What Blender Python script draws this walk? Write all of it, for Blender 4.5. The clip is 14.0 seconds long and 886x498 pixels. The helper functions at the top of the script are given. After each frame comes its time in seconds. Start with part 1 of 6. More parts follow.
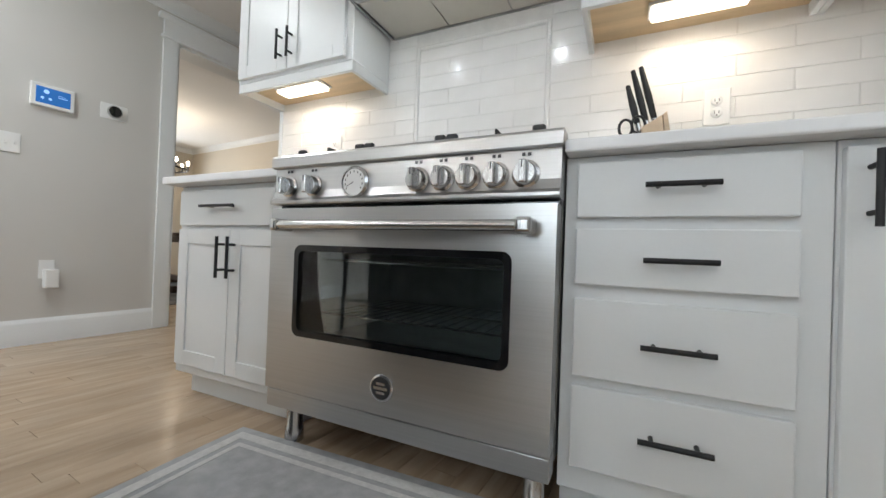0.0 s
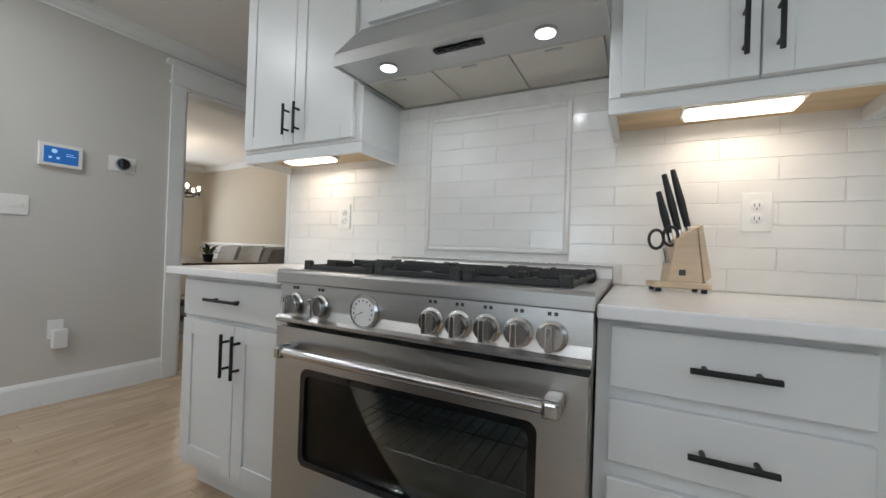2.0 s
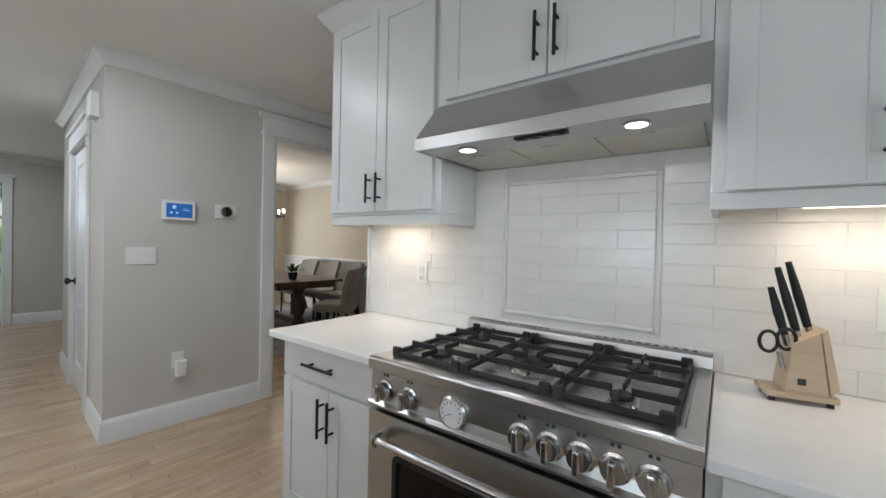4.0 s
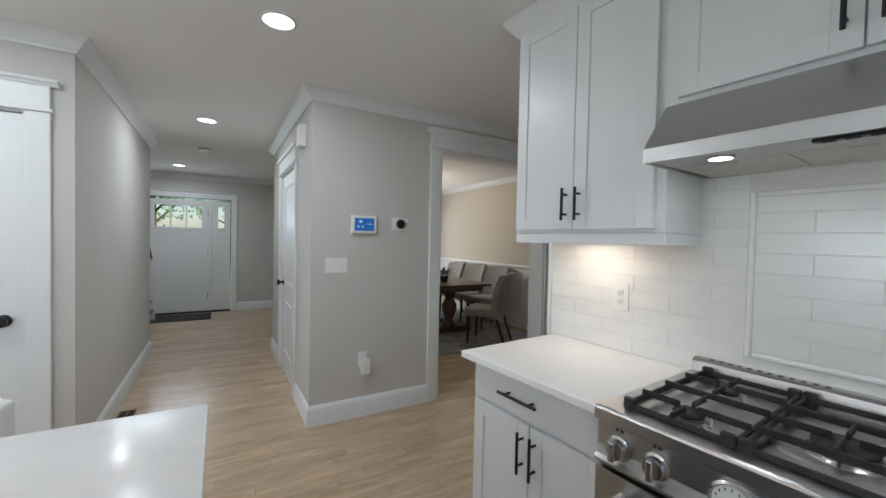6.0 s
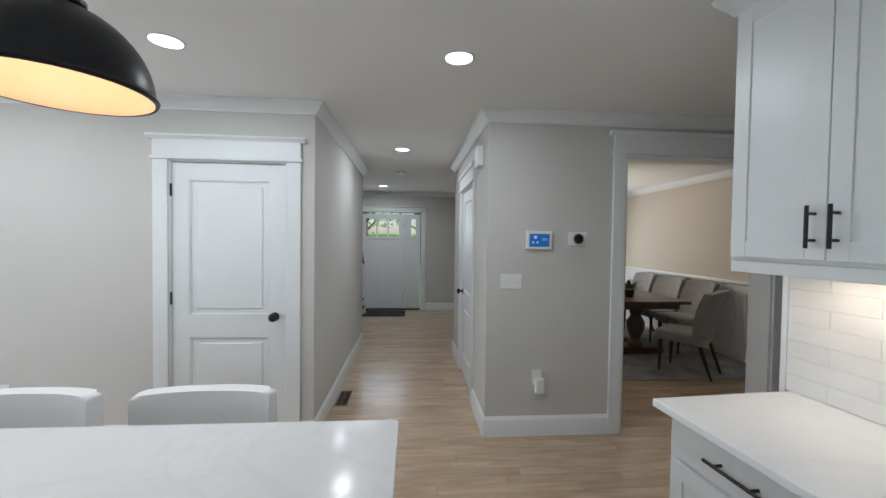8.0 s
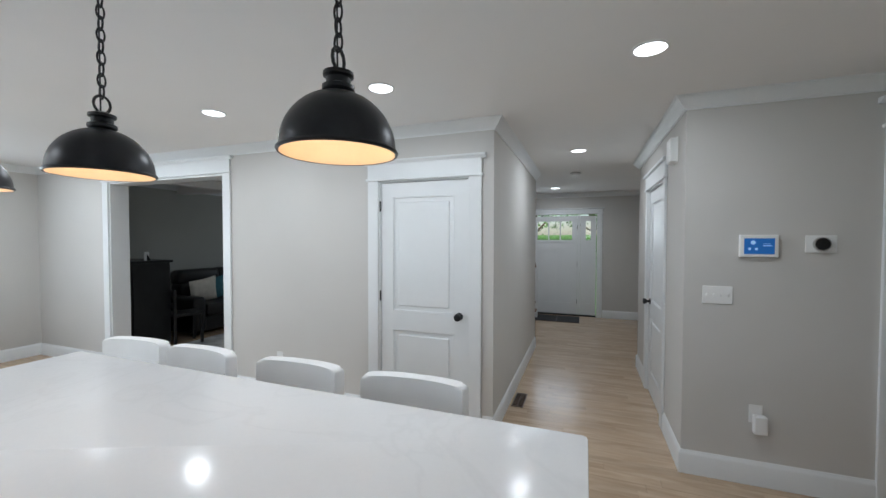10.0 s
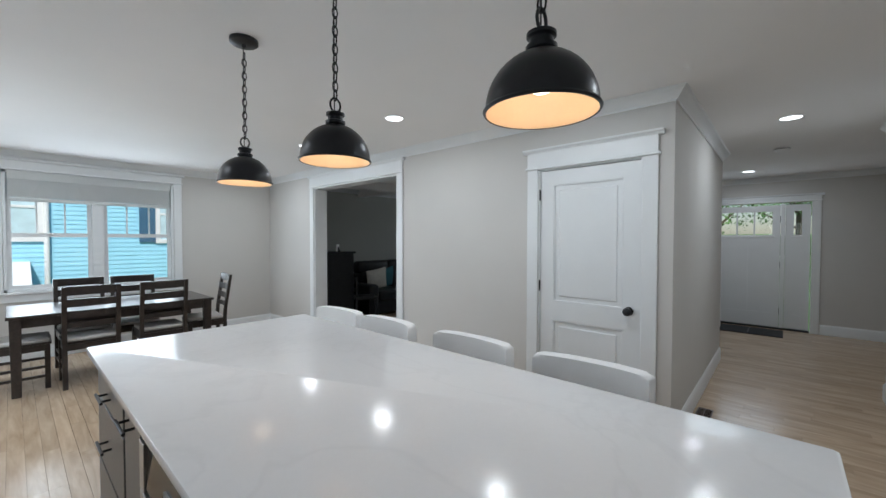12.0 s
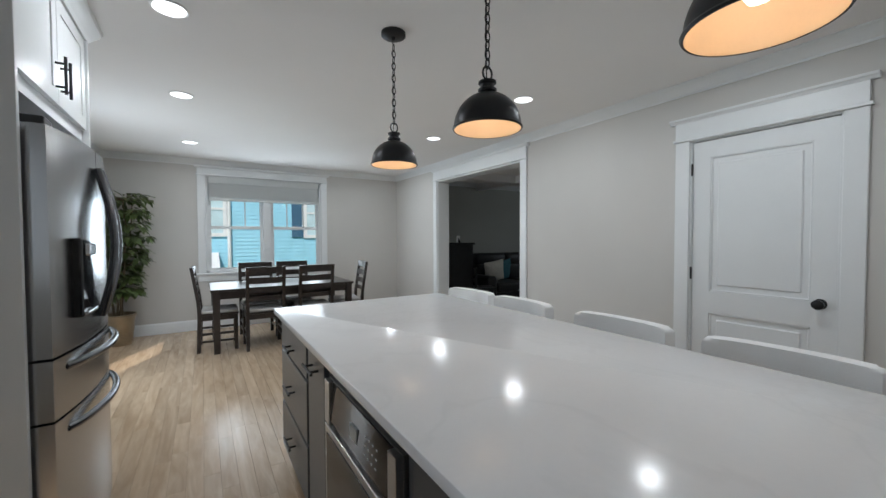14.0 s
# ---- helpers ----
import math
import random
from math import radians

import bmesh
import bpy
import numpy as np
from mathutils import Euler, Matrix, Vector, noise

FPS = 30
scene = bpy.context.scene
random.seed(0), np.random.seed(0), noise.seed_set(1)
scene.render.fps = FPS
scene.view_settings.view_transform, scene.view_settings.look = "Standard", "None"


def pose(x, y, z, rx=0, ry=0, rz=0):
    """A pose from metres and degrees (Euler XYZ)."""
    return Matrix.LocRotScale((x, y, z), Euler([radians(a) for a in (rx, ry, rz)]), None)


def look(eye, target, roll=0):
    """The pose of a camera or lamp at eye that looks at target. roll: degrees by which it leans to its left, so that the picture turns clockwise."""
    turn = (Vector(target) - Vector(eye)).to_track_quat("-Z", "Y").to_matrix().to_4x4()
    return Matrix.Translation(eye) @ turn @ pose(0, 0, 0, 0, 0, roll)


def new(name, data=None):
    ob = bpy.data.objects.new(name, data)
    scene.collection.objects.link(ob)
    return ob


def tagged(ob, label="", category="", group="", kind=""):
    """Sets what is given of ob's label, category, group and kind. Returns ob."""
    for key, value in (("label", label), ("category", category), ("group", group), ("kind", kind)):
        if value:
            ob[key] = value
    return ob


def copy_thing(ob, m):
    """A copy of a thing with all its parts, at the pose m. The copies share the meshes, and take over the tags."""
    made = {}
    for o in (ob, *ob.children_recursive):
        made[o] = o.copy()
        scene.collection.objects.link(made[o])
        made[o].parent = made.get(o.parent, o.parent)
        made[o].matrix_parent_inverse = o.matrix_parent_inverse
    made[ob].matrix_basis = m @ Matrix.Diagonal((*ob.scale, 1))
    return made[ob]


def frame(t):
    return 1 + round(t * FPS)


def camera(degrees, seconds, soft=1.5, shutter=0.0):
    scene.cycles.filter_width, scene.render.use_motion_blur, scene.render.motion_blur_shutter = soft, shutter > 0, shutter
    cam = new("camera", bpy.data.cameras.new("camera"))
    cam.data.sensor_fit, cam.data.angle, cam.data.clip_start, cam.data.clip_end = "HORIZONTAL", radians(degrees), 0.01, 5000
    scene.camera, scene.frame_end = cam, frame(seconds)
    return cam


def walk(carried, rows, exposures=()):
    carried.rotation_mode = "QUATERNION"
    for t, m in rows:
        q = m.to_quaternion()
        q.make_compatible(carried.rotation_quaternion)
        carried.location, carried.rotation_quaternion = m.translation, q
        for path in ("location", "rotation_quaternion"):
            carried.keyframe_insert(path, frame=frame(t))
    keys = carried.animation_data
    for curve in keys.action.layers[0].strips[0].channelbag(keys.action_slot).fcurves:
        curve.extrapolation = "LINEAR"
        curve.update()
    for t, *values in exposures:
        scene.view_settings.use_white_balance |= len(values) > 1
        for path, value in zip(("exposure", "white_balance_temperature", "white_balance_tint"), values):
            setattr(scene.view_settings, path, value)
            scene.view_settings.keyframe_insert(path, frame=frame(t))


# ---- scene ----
cam = camera(98.3, 14.0)
PATH = [
    (0, (1.113, -1.477, 0.651), (0.123, 0.261, 0.667), 2.1),
    (0.5, (1.082, -1.455, 0.732), (0.091, 0.282, 0.746), 2.1),
    (1, (1.063, -1.439, 0.822), (0.063, 0.293, 0.832), 2.0),
    (1.5, (1.056, -1.426, 0.911), (0.044, 0.299, 0.923), 2.0),
    (2, (1.048, -1.422, 1.018), (0.015, 0.29, 1.028), 2.0),
    (2.2, (1.046, -1.421, 1.057), (0.001, 0.284, 1.067), 1.9),
    (4.5, (0.962, -1.505, 1.348), (-0.445, -0.084, 1.315), 1.2),
    (5, (0.897, -1.538, 1.361), (-0.623, -0.238, 1.321), 1.2),
    (5.5, (0.793, -1.571, 1.381), (-0.837, -0.412, 1.338), 1.3),
    (6, (0.718, -1.61, 1.408), (-1.008, -0.602, 1.362), 1.2),
    (6.5, (0.683, -1.62, 1.448), (-1.134, -0.786, 1.401), 1.0),
    (7, (0.663, -1.597, 1.478), (-1.24, -0.982, 1.427), 0.8),
    (7.5, (0.669, -1.594, 1.498), (-1.293, -1.209, 1.446), 0.8),
    (10, (0.737, -1.651, 1.557), (-1.139, -2.344, 1.506), 0.1),
    (10.5, (0.754, -1.675, 1.534), (-1.039, -2.561, 1.484), -0.2),
    (11, (0.773, -1.7, 1.509), (-0.926, -2.754, 1.468), -0.1),
    (11.5, (0.794, -1.725, 1.483), (-0.807, -2.924, 1.444), -0.0),
    (12, (0.817, -1.751, 1.456), (-0.678, -3.079, 1.408), 0.1),
    (12.5, (0.842, -1.777, 1.428), (-0.543, -3.219, 1.381), -0.0),
    (13, (0.869, -1.804, 1.398), (-0.411, -3.34, 1.354), -0.1),
    (13.5, (0.898, -1.831, 1.367), (-0.269, -3.454, 1.323), -0.2),
    (14, (0.93, -1.859, 1.335), (-0.132, -3.553, 1.278), -0.2),
]
walk(cam, [(t, look(eye, target, roll)) for t, eye, target, roll in PATH],
     exposures=[(0, 0.64, 6450, 10), (1, 0.44, 6430, 10), (2, 0.18, 6400, 10), (5, 0.13, 6280, 10), (7.5, -0.02, 6200, 10), (10, -0.08, 6130, 10), (11, -0.15, 6100, 10), (12, -0.34, 6150, 10), (13, -0.42, 6250, 10), (14, -0.58, 6280, 10)])

# ---- world, sun, lamps ----
def build_world():
    w = bpy.data.worlds.new("sky")
    scene.world = w
    w.use_nodes = True
    nt = w.node_tree
    nt.nodes.clear()
    out = nt.nodes.new("ShaderNodeOutputWorld")
    bg = nt.nodes.new("ShaderNodeBackground")
    sky = nt.nodes.new("ShaderNodeTexSky")
    sky.sky_type = "NISHITA"
    sky.sun_disc = False
    sky.sun_elevation = radians(47)
    sky.sun_rotation = radians(27.6)
    bg.inputs["Strength"].default_value = 0.15
    nt.links.new(sky.outputs[0], bg.inputs[0])
    nt.links.new(bg.outputs[0], out.inputs[0])


build_world()
sun = new("sun", bpy.data.lights.new("sun", "SUN"))
sun.data.energy, sun.data.angle, sun.data.color = 5.0, radians(0.5), (1.0, 0.93, 0.82)
sun.matrix_world = look((4.6, 8.8, 10.7), (0, 0, 0))

CEIL = 2.49


def area_lamp(name, loc, target, sx, sy, watts, color, shape="RECTANGLE"):
    l = bpy.data.lights.new(name, "AREA")
    l.shape, l.size, l.size_y, l.energy, l.color = shape, sx, sy, watts, color
    ob = new(name, l)
    ob.matrix_world = look(loc, target)
    return ob


WARM, NEUTRAL, DAY = (1.0, 0.72, 0.42), (0.93, 0.975, 1.0), (0.84, 0.93, 1.0)
DOWNLIGHTS = [(-1.39, -1.36), (-1.37, -2.84), (-1.36, -4.24), (-1.355, -5.70), (-1.35, -7.40), (1.05, -4.24), (1.055, -5.60), (1.04, -7.36),
              (-3.55, -1.72), (-6.54, -2.16)]
for dx, dy in DOWNLIGHTS:
    area_lamp("downlight_lamp", (dx, dy, CEIL - 0.012), (dx, dy, 0), 0.07, 0.07, 8.5, NEUTRAL, "DISK")
area_lamp("window_daylight", (0.05, -8.42, 1.35), (0.05, 0, 1.1), 1.6, 1.0, 34.0, DAY)
# fill added at an assumed, unseen kitchen window to brighten the west wall
area_lamp("kitchen_window_daylight", (2.04, -1.55, 1.55), (-2, -1.3, 1.9), 1.2, 1.0, 4.5, DAY)
area_lamp("patio_daylight", (2.02, -6.3, 1.1), (-2, -6.0, 1.2), 0.5, 1.9, 26.0, DAY)
# added fill that brightens the living room; the wall behind has no window
area_lamp("living_daylight", (-6.6, -6.4, 1.5), (-2, -6.6, 1.0), 1.4, 1.2, 7.0, DAY)
# another added fill, for the dining room, in front of a solid wall
area_lamp("dining_daylight", (-6.85, 1.3, 1.5), (-2, 1.3, 0.9), 1.5, 1.2, 24.0, NEUTRAL)
area_lamp("entry_daylight", (-7.36, -2.2, 1.75), (-3, -2.0, 0.8), 0.9, 0.35, 4.0, DAY)

# ---- materials ----
MATS = {}


def mat(name, color, rough=0.5, metal=0.0, var=0.06, scale=6.0, bump=0.0, bump_scale=120.0, stretch=(1, 1, 1), vary_rough=0.05, random="", spread=0.0,
        coat=0.0, specular=0.5):
    """A painted, metal, cloth or stone surface: two scales of variation, fine relief, and an optional piece-by-piece tone."""
    m = bpy.data.materials.new(name)
    m.use_nodes = True
    nt = m.node_tree
    b = nt.nodes["Principled BSDF"]
    tc = nt.nodes.new("ShaderNodeTexCoord")
    mp = nt.nodes.new("ShaderNodeMapping")
    mp.inputs["Scale"].default_value = stretch
    nt.links.new(tc.outputs["Object"], mp.inputs[0])
    big = nt.nodes.new("ShaderNodeTexNoise")
    big.inputs["Scale"].default_value, big.inputs["Detail"].default_value = scale, 5
    fine = nt.nodes.new("ShaderNodeTexNoise")
    fine.inputs["Scale"].default_value, fine.inputs["Detail"].default_value = bump_scale, 3
    nt.links.new(mp.outputs[0], big.inputs[0])
    nt.links.new(mp.outputs[0], fine.inputs[0])
    ramp = nt.nodes.new("ShaderNodeMapRange")
    ramp.inputs[1].default_value, ramp.inputs[2].default_value = 0.3, 0.7
    ramp.inputs[3].default_value, ramp.inputs[4].default_value = 1 - var, 1 + var
    nt.links.new(big.outputs[0], ramp.inputs[0])
    f2 = nt.nodes.new("ShaderNodeMapRange")
    f2.inputs[1].default_value, f2.inputs[2].default_value = 0.3, 0.7
    f2.inputs[3].default_value, f2.inputs[4].default_value = 1 - var * 0.4, 1 + var * 0.4
    nt.links.new(fine.outputs[0], f2.inputs[0])
    mul = nt.nodes.new("ShaderNodeMath")
    mul.operation = "MULTIPLY"
    nt.links.new(ramp.outputs[0], mul.inputs[0])
    nt.links.new(f2.outputs[0], mul.inputs[1])
    value = mul.outputs[0]
    if random:
        info = nt.nodes.new("ShaderNodeObjectInfo" if random == "object" else "ShaderNodeNewGeometry")
        r = nt.nodes.new("ShaderNodeMapRange")
        r.inputs[3].default_value, r.inputs[4].default_value = 1 - spread, 1 + spread
        nt.links.new(info.outputs["Random" if random == "object" else "Random Per Island"], r.inputs[0])
        m2 = nt.nodes.new("ShaderNodeMath")
        m2.operation = "MULTIPLY"
        nt.links.new(value, m2.inputs[0])
        nt.links.new(r.outputs[0], m2.inputs[1])
        value = m2.outputs[0]
    mix = nt.nodes.new("ShaderNodeVectorMath")
    mix.operation = "SCALE"
    mix.inputs[0].default_value = color
    nt.links.new(value, mix.inputs["Scale"])
    nt.links.new(mix.outputs[0], b.inputs["Base Color"])
    rr = nt.nodes.new("ShaderNodeMapRange")
    rr.inputs[3].default_value, rr.inputs[4].default_value = max(0.02, rough - vary_rough), min(1, rough + vary_rough)
    nt.links.new(fine.outputs[0], rr.inputs[0])
    nt.links.new(rr.outputs[0], b.inputs["Roughness"])
    b.inputs["Metallic"].default_value = metal
    b.inputs["Coat Weight"].default_value = coat
    b.inputs["Specular IOR Level"].default_value = specular
    if bump:
        bp = nt.nodes.new("ShaderNodeBump")
        bp.inputs["Strength"].default_value, bp.inputs["Distance"].default_value = bump, 0.002
        nt.links.new(fine.outputs[0], bp.inputs["Height"])
        nt.links.new(bp.outputs[0], b.inputs["Normal"])
    MATS[name] = m
    return m


def glow(name, color, strength):
    m = bpy.data.materials.new(name)
    m.use_nodes = True
    b = m.node_tree.nodes["Principled BSDF"]
    b.inputs["Base Color"].default_value = (*color, 1)
    b.inputs["Emission Color"].default_value = (*color, 1)
    b.inputs["Emission Strength"].default_value = strength
    return m


def glass(name, tint=(1, 1, 1), rough=0.0):
    m = bpy.data.materials.new(name)
    m.use_nodes = True
    nt = m.node_tree
    nt.nodes.clear()
    out = nt.nodes.new("ShaderNodeOutputMaterial")
    tr = nt.nodes.new("ShaderNodeBsdfTransparent")
    tr.inputs[0].default_value = (*tint, 1)
    gl = nt.nodes.new("ShaderNodeBsdfGlossy")
    gl.inputs["Roughness"].default_value = rough
    fr = nt.nodes.new("ShaderNodeFresnel")
    fr.inputs[0].default_value = 1.45
    mx = nt.nodes.new("ShaderNodeMixShader")
    nt.links.new(fr.outputs[0], mx.inputs[0])
    nt.links.new(tr.outputs[0], mx.inputs[1])
    nt.links.new(gl.outputs[0], mx.inputs[2])
    nt.links.new(mx.outputs[0], out.inputs[0])
    return m


def wood_floor(name, random):
    """Oak boards that run north and south, each with its own tone and cathedral grain."""
    m = bpy.data.materials.new(name)
    m.use_nodes = True
    nt = m.node_tree
    b = nt.nodes["Principled BSDF"]
    tc = nt.nodes.new("ShaderNodeTexCoord")
    info = nt.nodes.new("ShaderNodeObjectInfo" if random == "object" else "ShaderNodeNewGeometry")
    rnd = info.outputs["Random" if random == "object" else "Random Per Island"]
    geo = nt.nodes.new("ShaderNodeNewGeometry")
    shift = nt.nodes.new("ShaderNodeMath")
    shift.operation = "MULTIPLY"
    shift.inputs[1].default_value = 37.0
    nt.links.new(rnd, shift.inputs[0])
    add = nt.nodes.new("ShaderNodeVectorMath")
    add.operation = "ADD"
    comb = nt.nodes.new("ShaderNodeCombineXYZ")
    nt.links.new(shift.outputs[0], comb.inputs[1])
    nt.links.new(shift.outputs[0], comb.inputs[2])
    nt.links.new(geo.outputs["Position"], add.inputs[0])
    nt.links.new(comb.outputs[0], add.inputs[1])
    mp = nt.nodes.new("ShaderNodeMapping")
    mp.inputs["Scale"].default_value = (7, 1.0, 1)
    nt.links.new(add.outputs[0], mp.inputs[0])
    n1 = nt.nodes.new("ShaderNodeTexNoise")
    n1.inputs["Scale"].default_value, n1.inputs["Detail"].default_value, n1.inputs["Distortion"].default_value = 1.6, 6, 1.2
    n2 = nt.nodes.new("ShaderNodeTexNoise")
    n2.inputs["Scale"].default_value, n2.inputs["Detail"].default_value = 9.0, 4
    nt.links.new(mp.outputs[0], n1.inputs[0])
    nt.links.new(mp.outputs[0], n2.inputs[0])
    ramp = nt.nodes.new("ShaderNodeValToRGB")
    ramp.color_ramp.elements[0].position, ramp.color_ramp.elements[1].position = 0.3, 0.7
    ramp.color_ramp.elements[0].color = (0.41, 0.292, 0.19, 1)
    ramp.color_ramp.elements[1].color = (0.585, 0.447, 0.315, 1)
    nt.links.new(n1.outputs[0], ramp.inputs[0])
    tone = nt.nodes.new("ShaderNodeMapRange")
    tone.inputs[3].default_value, tone.inputs[4].default_value = 0.9, 1.07
    nt.links.new(rnd, tone.inputs[0])
    fine = nt.nodes.new("ShaderNodeMapRange")
    fine.inputs[3].default_value, fine.inputs[4].default_value = 0.88, 1.1
    nt.links.new(n2.outputs[0], fine.inputs[0])
    mul = nt.nodes.new("ShaderNodeMath")
    mul.operation = "MULTIPLY"
    nt.links.new(tone.outputs[0], mul.inputs[0])
    nt.links.new(fine.outputs[0], mul.inputs[1])
    sc = nt.nodes.new("ShaderNodeVectorMath")
    sc.operation = "SCALE"
    nt.links.new(ramp.outputs[0], sc.inputs[0])
    nt.links.new(mul.outputs[0], sc.inputs["Scale"])
    nt.links.new(sc.outputs[0], b.inputs["Base Color"])
    rr = nt.nodes.new("ShaderNodeMapRange")
    rr.inputs[3].default_value, rr.inputs[4].default_value = 0.16, 0.28
    nt.links.new(n2.outputs[0], rr.inputs[0])
    nt.links.new(rr.outputs[0], b.inputs["Roughness"])
    bp = nt.nodes.new("ShaderNodeBump")
    bp.inputs["Strength"].default_value, bp.inputs["Distance"].default_value = 0.12, 0.001
    nt.links.new(n2.outputs[0], bp.inputs["Height"])
    nt.links.new(bp.outputs[0], b.inputs["Normal"])
    return m


def veined(name):
    """White quartz with faint, wandering grey veins."""
    m = mat(name, (0.87, 0.87, 0.875), 0.17, var=0.015, scale=3, bump_scale=60, vary_rough=0.02, specular=0.22)
    nt = m.node_tree
    b = nt.nodes["Principled BSDF"]
    geo = nt.nodes.new("ShaderNodeNewGeometry")
    n = nt.nodes.new("ShaderNodeTexNoise")
    n.inputs["Scale"].default_value, n.inputs["Detail"].default_value, n.inputs["Distortion"].default_value = 1.3, 6, 1.6
    nt.links.new(geo.outputs["Position"], n.inputs[0])
    d = nt.nodes.new("ShaderNodeMath")
    d.operation = "SUBTRACT"
    d.inputs[1].default_value = 0.5
    a = nt.nodes.new("ShaderNodeMath")
    a.operation = "ABSOLUTE"
    r = nt.nodes.new("ShaderNodeMapRange")
    r.inputs[2].default_value, r.inputs[3].default_value, r.inputs[4].default_value = 0.03, 0.965, 1.0
    nt.links.new(n.outputs[0], d.inputs[0])
    nt.links.new(d.outputs[0], a.inputs[0])
    nt.links.new(a.outputs[0], r.inputs[0])
    old = b.inputs["Base Color"].links[0].from_socket
    sc = nt.nodes.new("ShaderNodeVectorMath")
    sc.operation = "SCALE"
    nt.links.new(old, sc.inputs[0])
    nt.links.new(r.outputs[0], sc.inputs["Scale"])
    nt.links.new(sc.outputs[0], b.inputs["Base Color"])
    return m


M_WALL = mat("greige_wall_paint", (0.605, 0.59, 0.565), 0.75, var=0.02, scale=1.5, bump=0.12, bump_scale=260)
M_GREY = mat("grey_green_wall_paint", (0.45, 0.46, 0.43), 0.75, var=0.02, scale=1.5, bump=0.1, bump_scale=260)
M_DINE = mat("tan_wall_paint", (0.58, 0.53, 0.45), 0.75, var=0.02, scale=1.5, bump=0.1, bump_scale=260)
M_CEIL = mat("ceiling_paint", (0.87, 0.865, 0.86), 0.85, var=0.015, scale=1.2, bump=0.1, bump_scale=300)
M_TRIM = mat("white_trim_paint", (0.79, 0.81, 0.82), 0.38, var=0.015, scale=4, bump=0.04, bump_scale=90)
M_CAB = mat("white_cabinet_paint", (0.765, 0.78, 0.785), 0.36, var=0.015, scale=5, bump=0.05, bump_scale=110)
M_CABIN = mat("maple_underside", (0.62, 0.47, 0.29), 0.5, var=0.12, scale=4, stretch=(1, 6, 1), bump=0.05)
M_QUARTZ = veined("white_quartz")
M_TILE = mat("glazed_white_tile", (0.81, 0.80, 0.785), 0.17, var=0.02, scale=9, bump=0.3, bump_scale=16, random="object", spread=0.025)
M_TILE2 = mat("glazed_white_tile_rest", (0.81, 0.80, 0.785), 0.17, var=0.02, scale=9, bump=0.3, bump_scale=16, random="island", spread=0.025)
M_GROUT = mat("pale_grout", (0.74, 0.73, 0.71), 0.85, var=0.05, scale=20, bump=0.2)
M_STEEL = mat("brushed_steel", (0.48, 0.477, 0.472), 0.3, 1.0, var=0.035, scale=2, stretch=(0.5, 0.5, 90), bump_scale=8, vary_rough=0.04)
M_STEELV = mat("fridge_steel", (0.44, 0.44, 0.445), 0.24, 1.0, var=0.04, scale=2, stretch=(0.5, 90, 0.5), bump_scale=8, vary_rough=0.03)
M_DARKSTEEL = mat("dark_handle_steel", (0.16, 0.16, 0.17), 0.25, 1.0, var=0.04, scale=4)
M_CHROME = mat("polished_steel", (0.55, 0.545, 0.54), 0.2, 1.0, var=0.03, scale=5)
M_IRON = mat("cast_iron", (0.022, 0.022, 0.023), 0.55, 0.0, var=0.2, scale=30, bump=0.35, bump_scale=300)
M_BLACK = mat("matte_black_metal", (0.018, 0.018, 0.02), 0.42, 0.3, var=0.15, scale=20, bump=0.08)
M_PEND = mat("blackened_steel_shade", (0.022, 0.023, 0.026), 0.36, 0.45, var=0.2, scale=9, bump=0.06, bump_scale=60)
M_CREAM = mat("cream_enamel", (0.78, 0.60, 0.42), 0.5, var=0.03, scale=8)
M_BLKGLASS = mat("black_glass", (0.008, 0.008, 0.009), 0.06, var=0.1)
M_OVEN = mat("dark_oven_enamel", (0.32, 0.35, 0.35), 0.3, var=0.2, scale=12, bump=0.1)
M_FILTER = mat("hood_filter_steel", (0.60, 0.57, 0.51), 0.42, 0.85, var=0.05, scale=4, bump=0.15, bump_scale=200)
M_ISLAND = mat("charcoal_cabinet_paint", (0.075, 0.082, 0.09), 0.32, var=0.06, scale=5, bump=0.05)
M_DARKWOOD = mat("espresso_wood", (0.028, 0.021, 0.018), 0.32, var=0.35, scale=5, stretch=(6, 1, 6), bump=0.12, bump_scale=50)
M_BROWN = mat("walnut_wood", (0.085, 0.050, 0.032), 0.35, var=0.35, scale=4, stretch=(1, 6, 6), bump=0.15, bump_scale=50)
M_BLOCK = mat("beech_wood", (0.60, 0.47, 0.33), 0.5, var=0.1, scale=6, stretch=(1, 1, 8), bump=0.05)
M_CUSHION = mat("pale_grey_fabric", (0.50, 0.48, 0.46), 0.95, var=0.06, scale=12, bump=0.5, bump_scale=500)
M_UPHOL = mat("grey_linen", (0.30, 0.29, 0.28), 0.95, var=0.08, scale=10, bump=0.5, bump_scale=450)
M_STOOL = mat("white_leatherette", (0.88, 0.88, 0.875), 0.5, var=0.02, scale=6, bump=0.2, bump_scale=180)
M_LEATHER = mat("black_leather", (0.012, 0.012, 0.013), 0.38, var=0.25, scale=8, bump=0.3, bump_scale=140)
M_TEAL = mat("teal_cloth", (0.05, 0.17, 0.21), 0.95, var=0.1, scale=14, bump=0.5, bump_scale=300)
M_CREAMCLOTH = mat("cream_cloth", (0.68, 0.66, 0.60), 0.95, var=0.08, scale=14, bump=0.6, bump_scale=200)
M_LAMINATE = mat("white_plastic", (0.82, 0.82, 0.81), 0.35, var=0.01)
M_RUG = mat("grey_flatweave", (0.42, 0.42, 0.425), 0.95, var=0.12, scale=26, bump=0.8, bump_scale=420)
M_RUGBAND = mat("cream_flatweave", (0.64, 0.63, 0.61), 0.95, var=0.1, scale=60, bump=0.8, bump_scale=420)
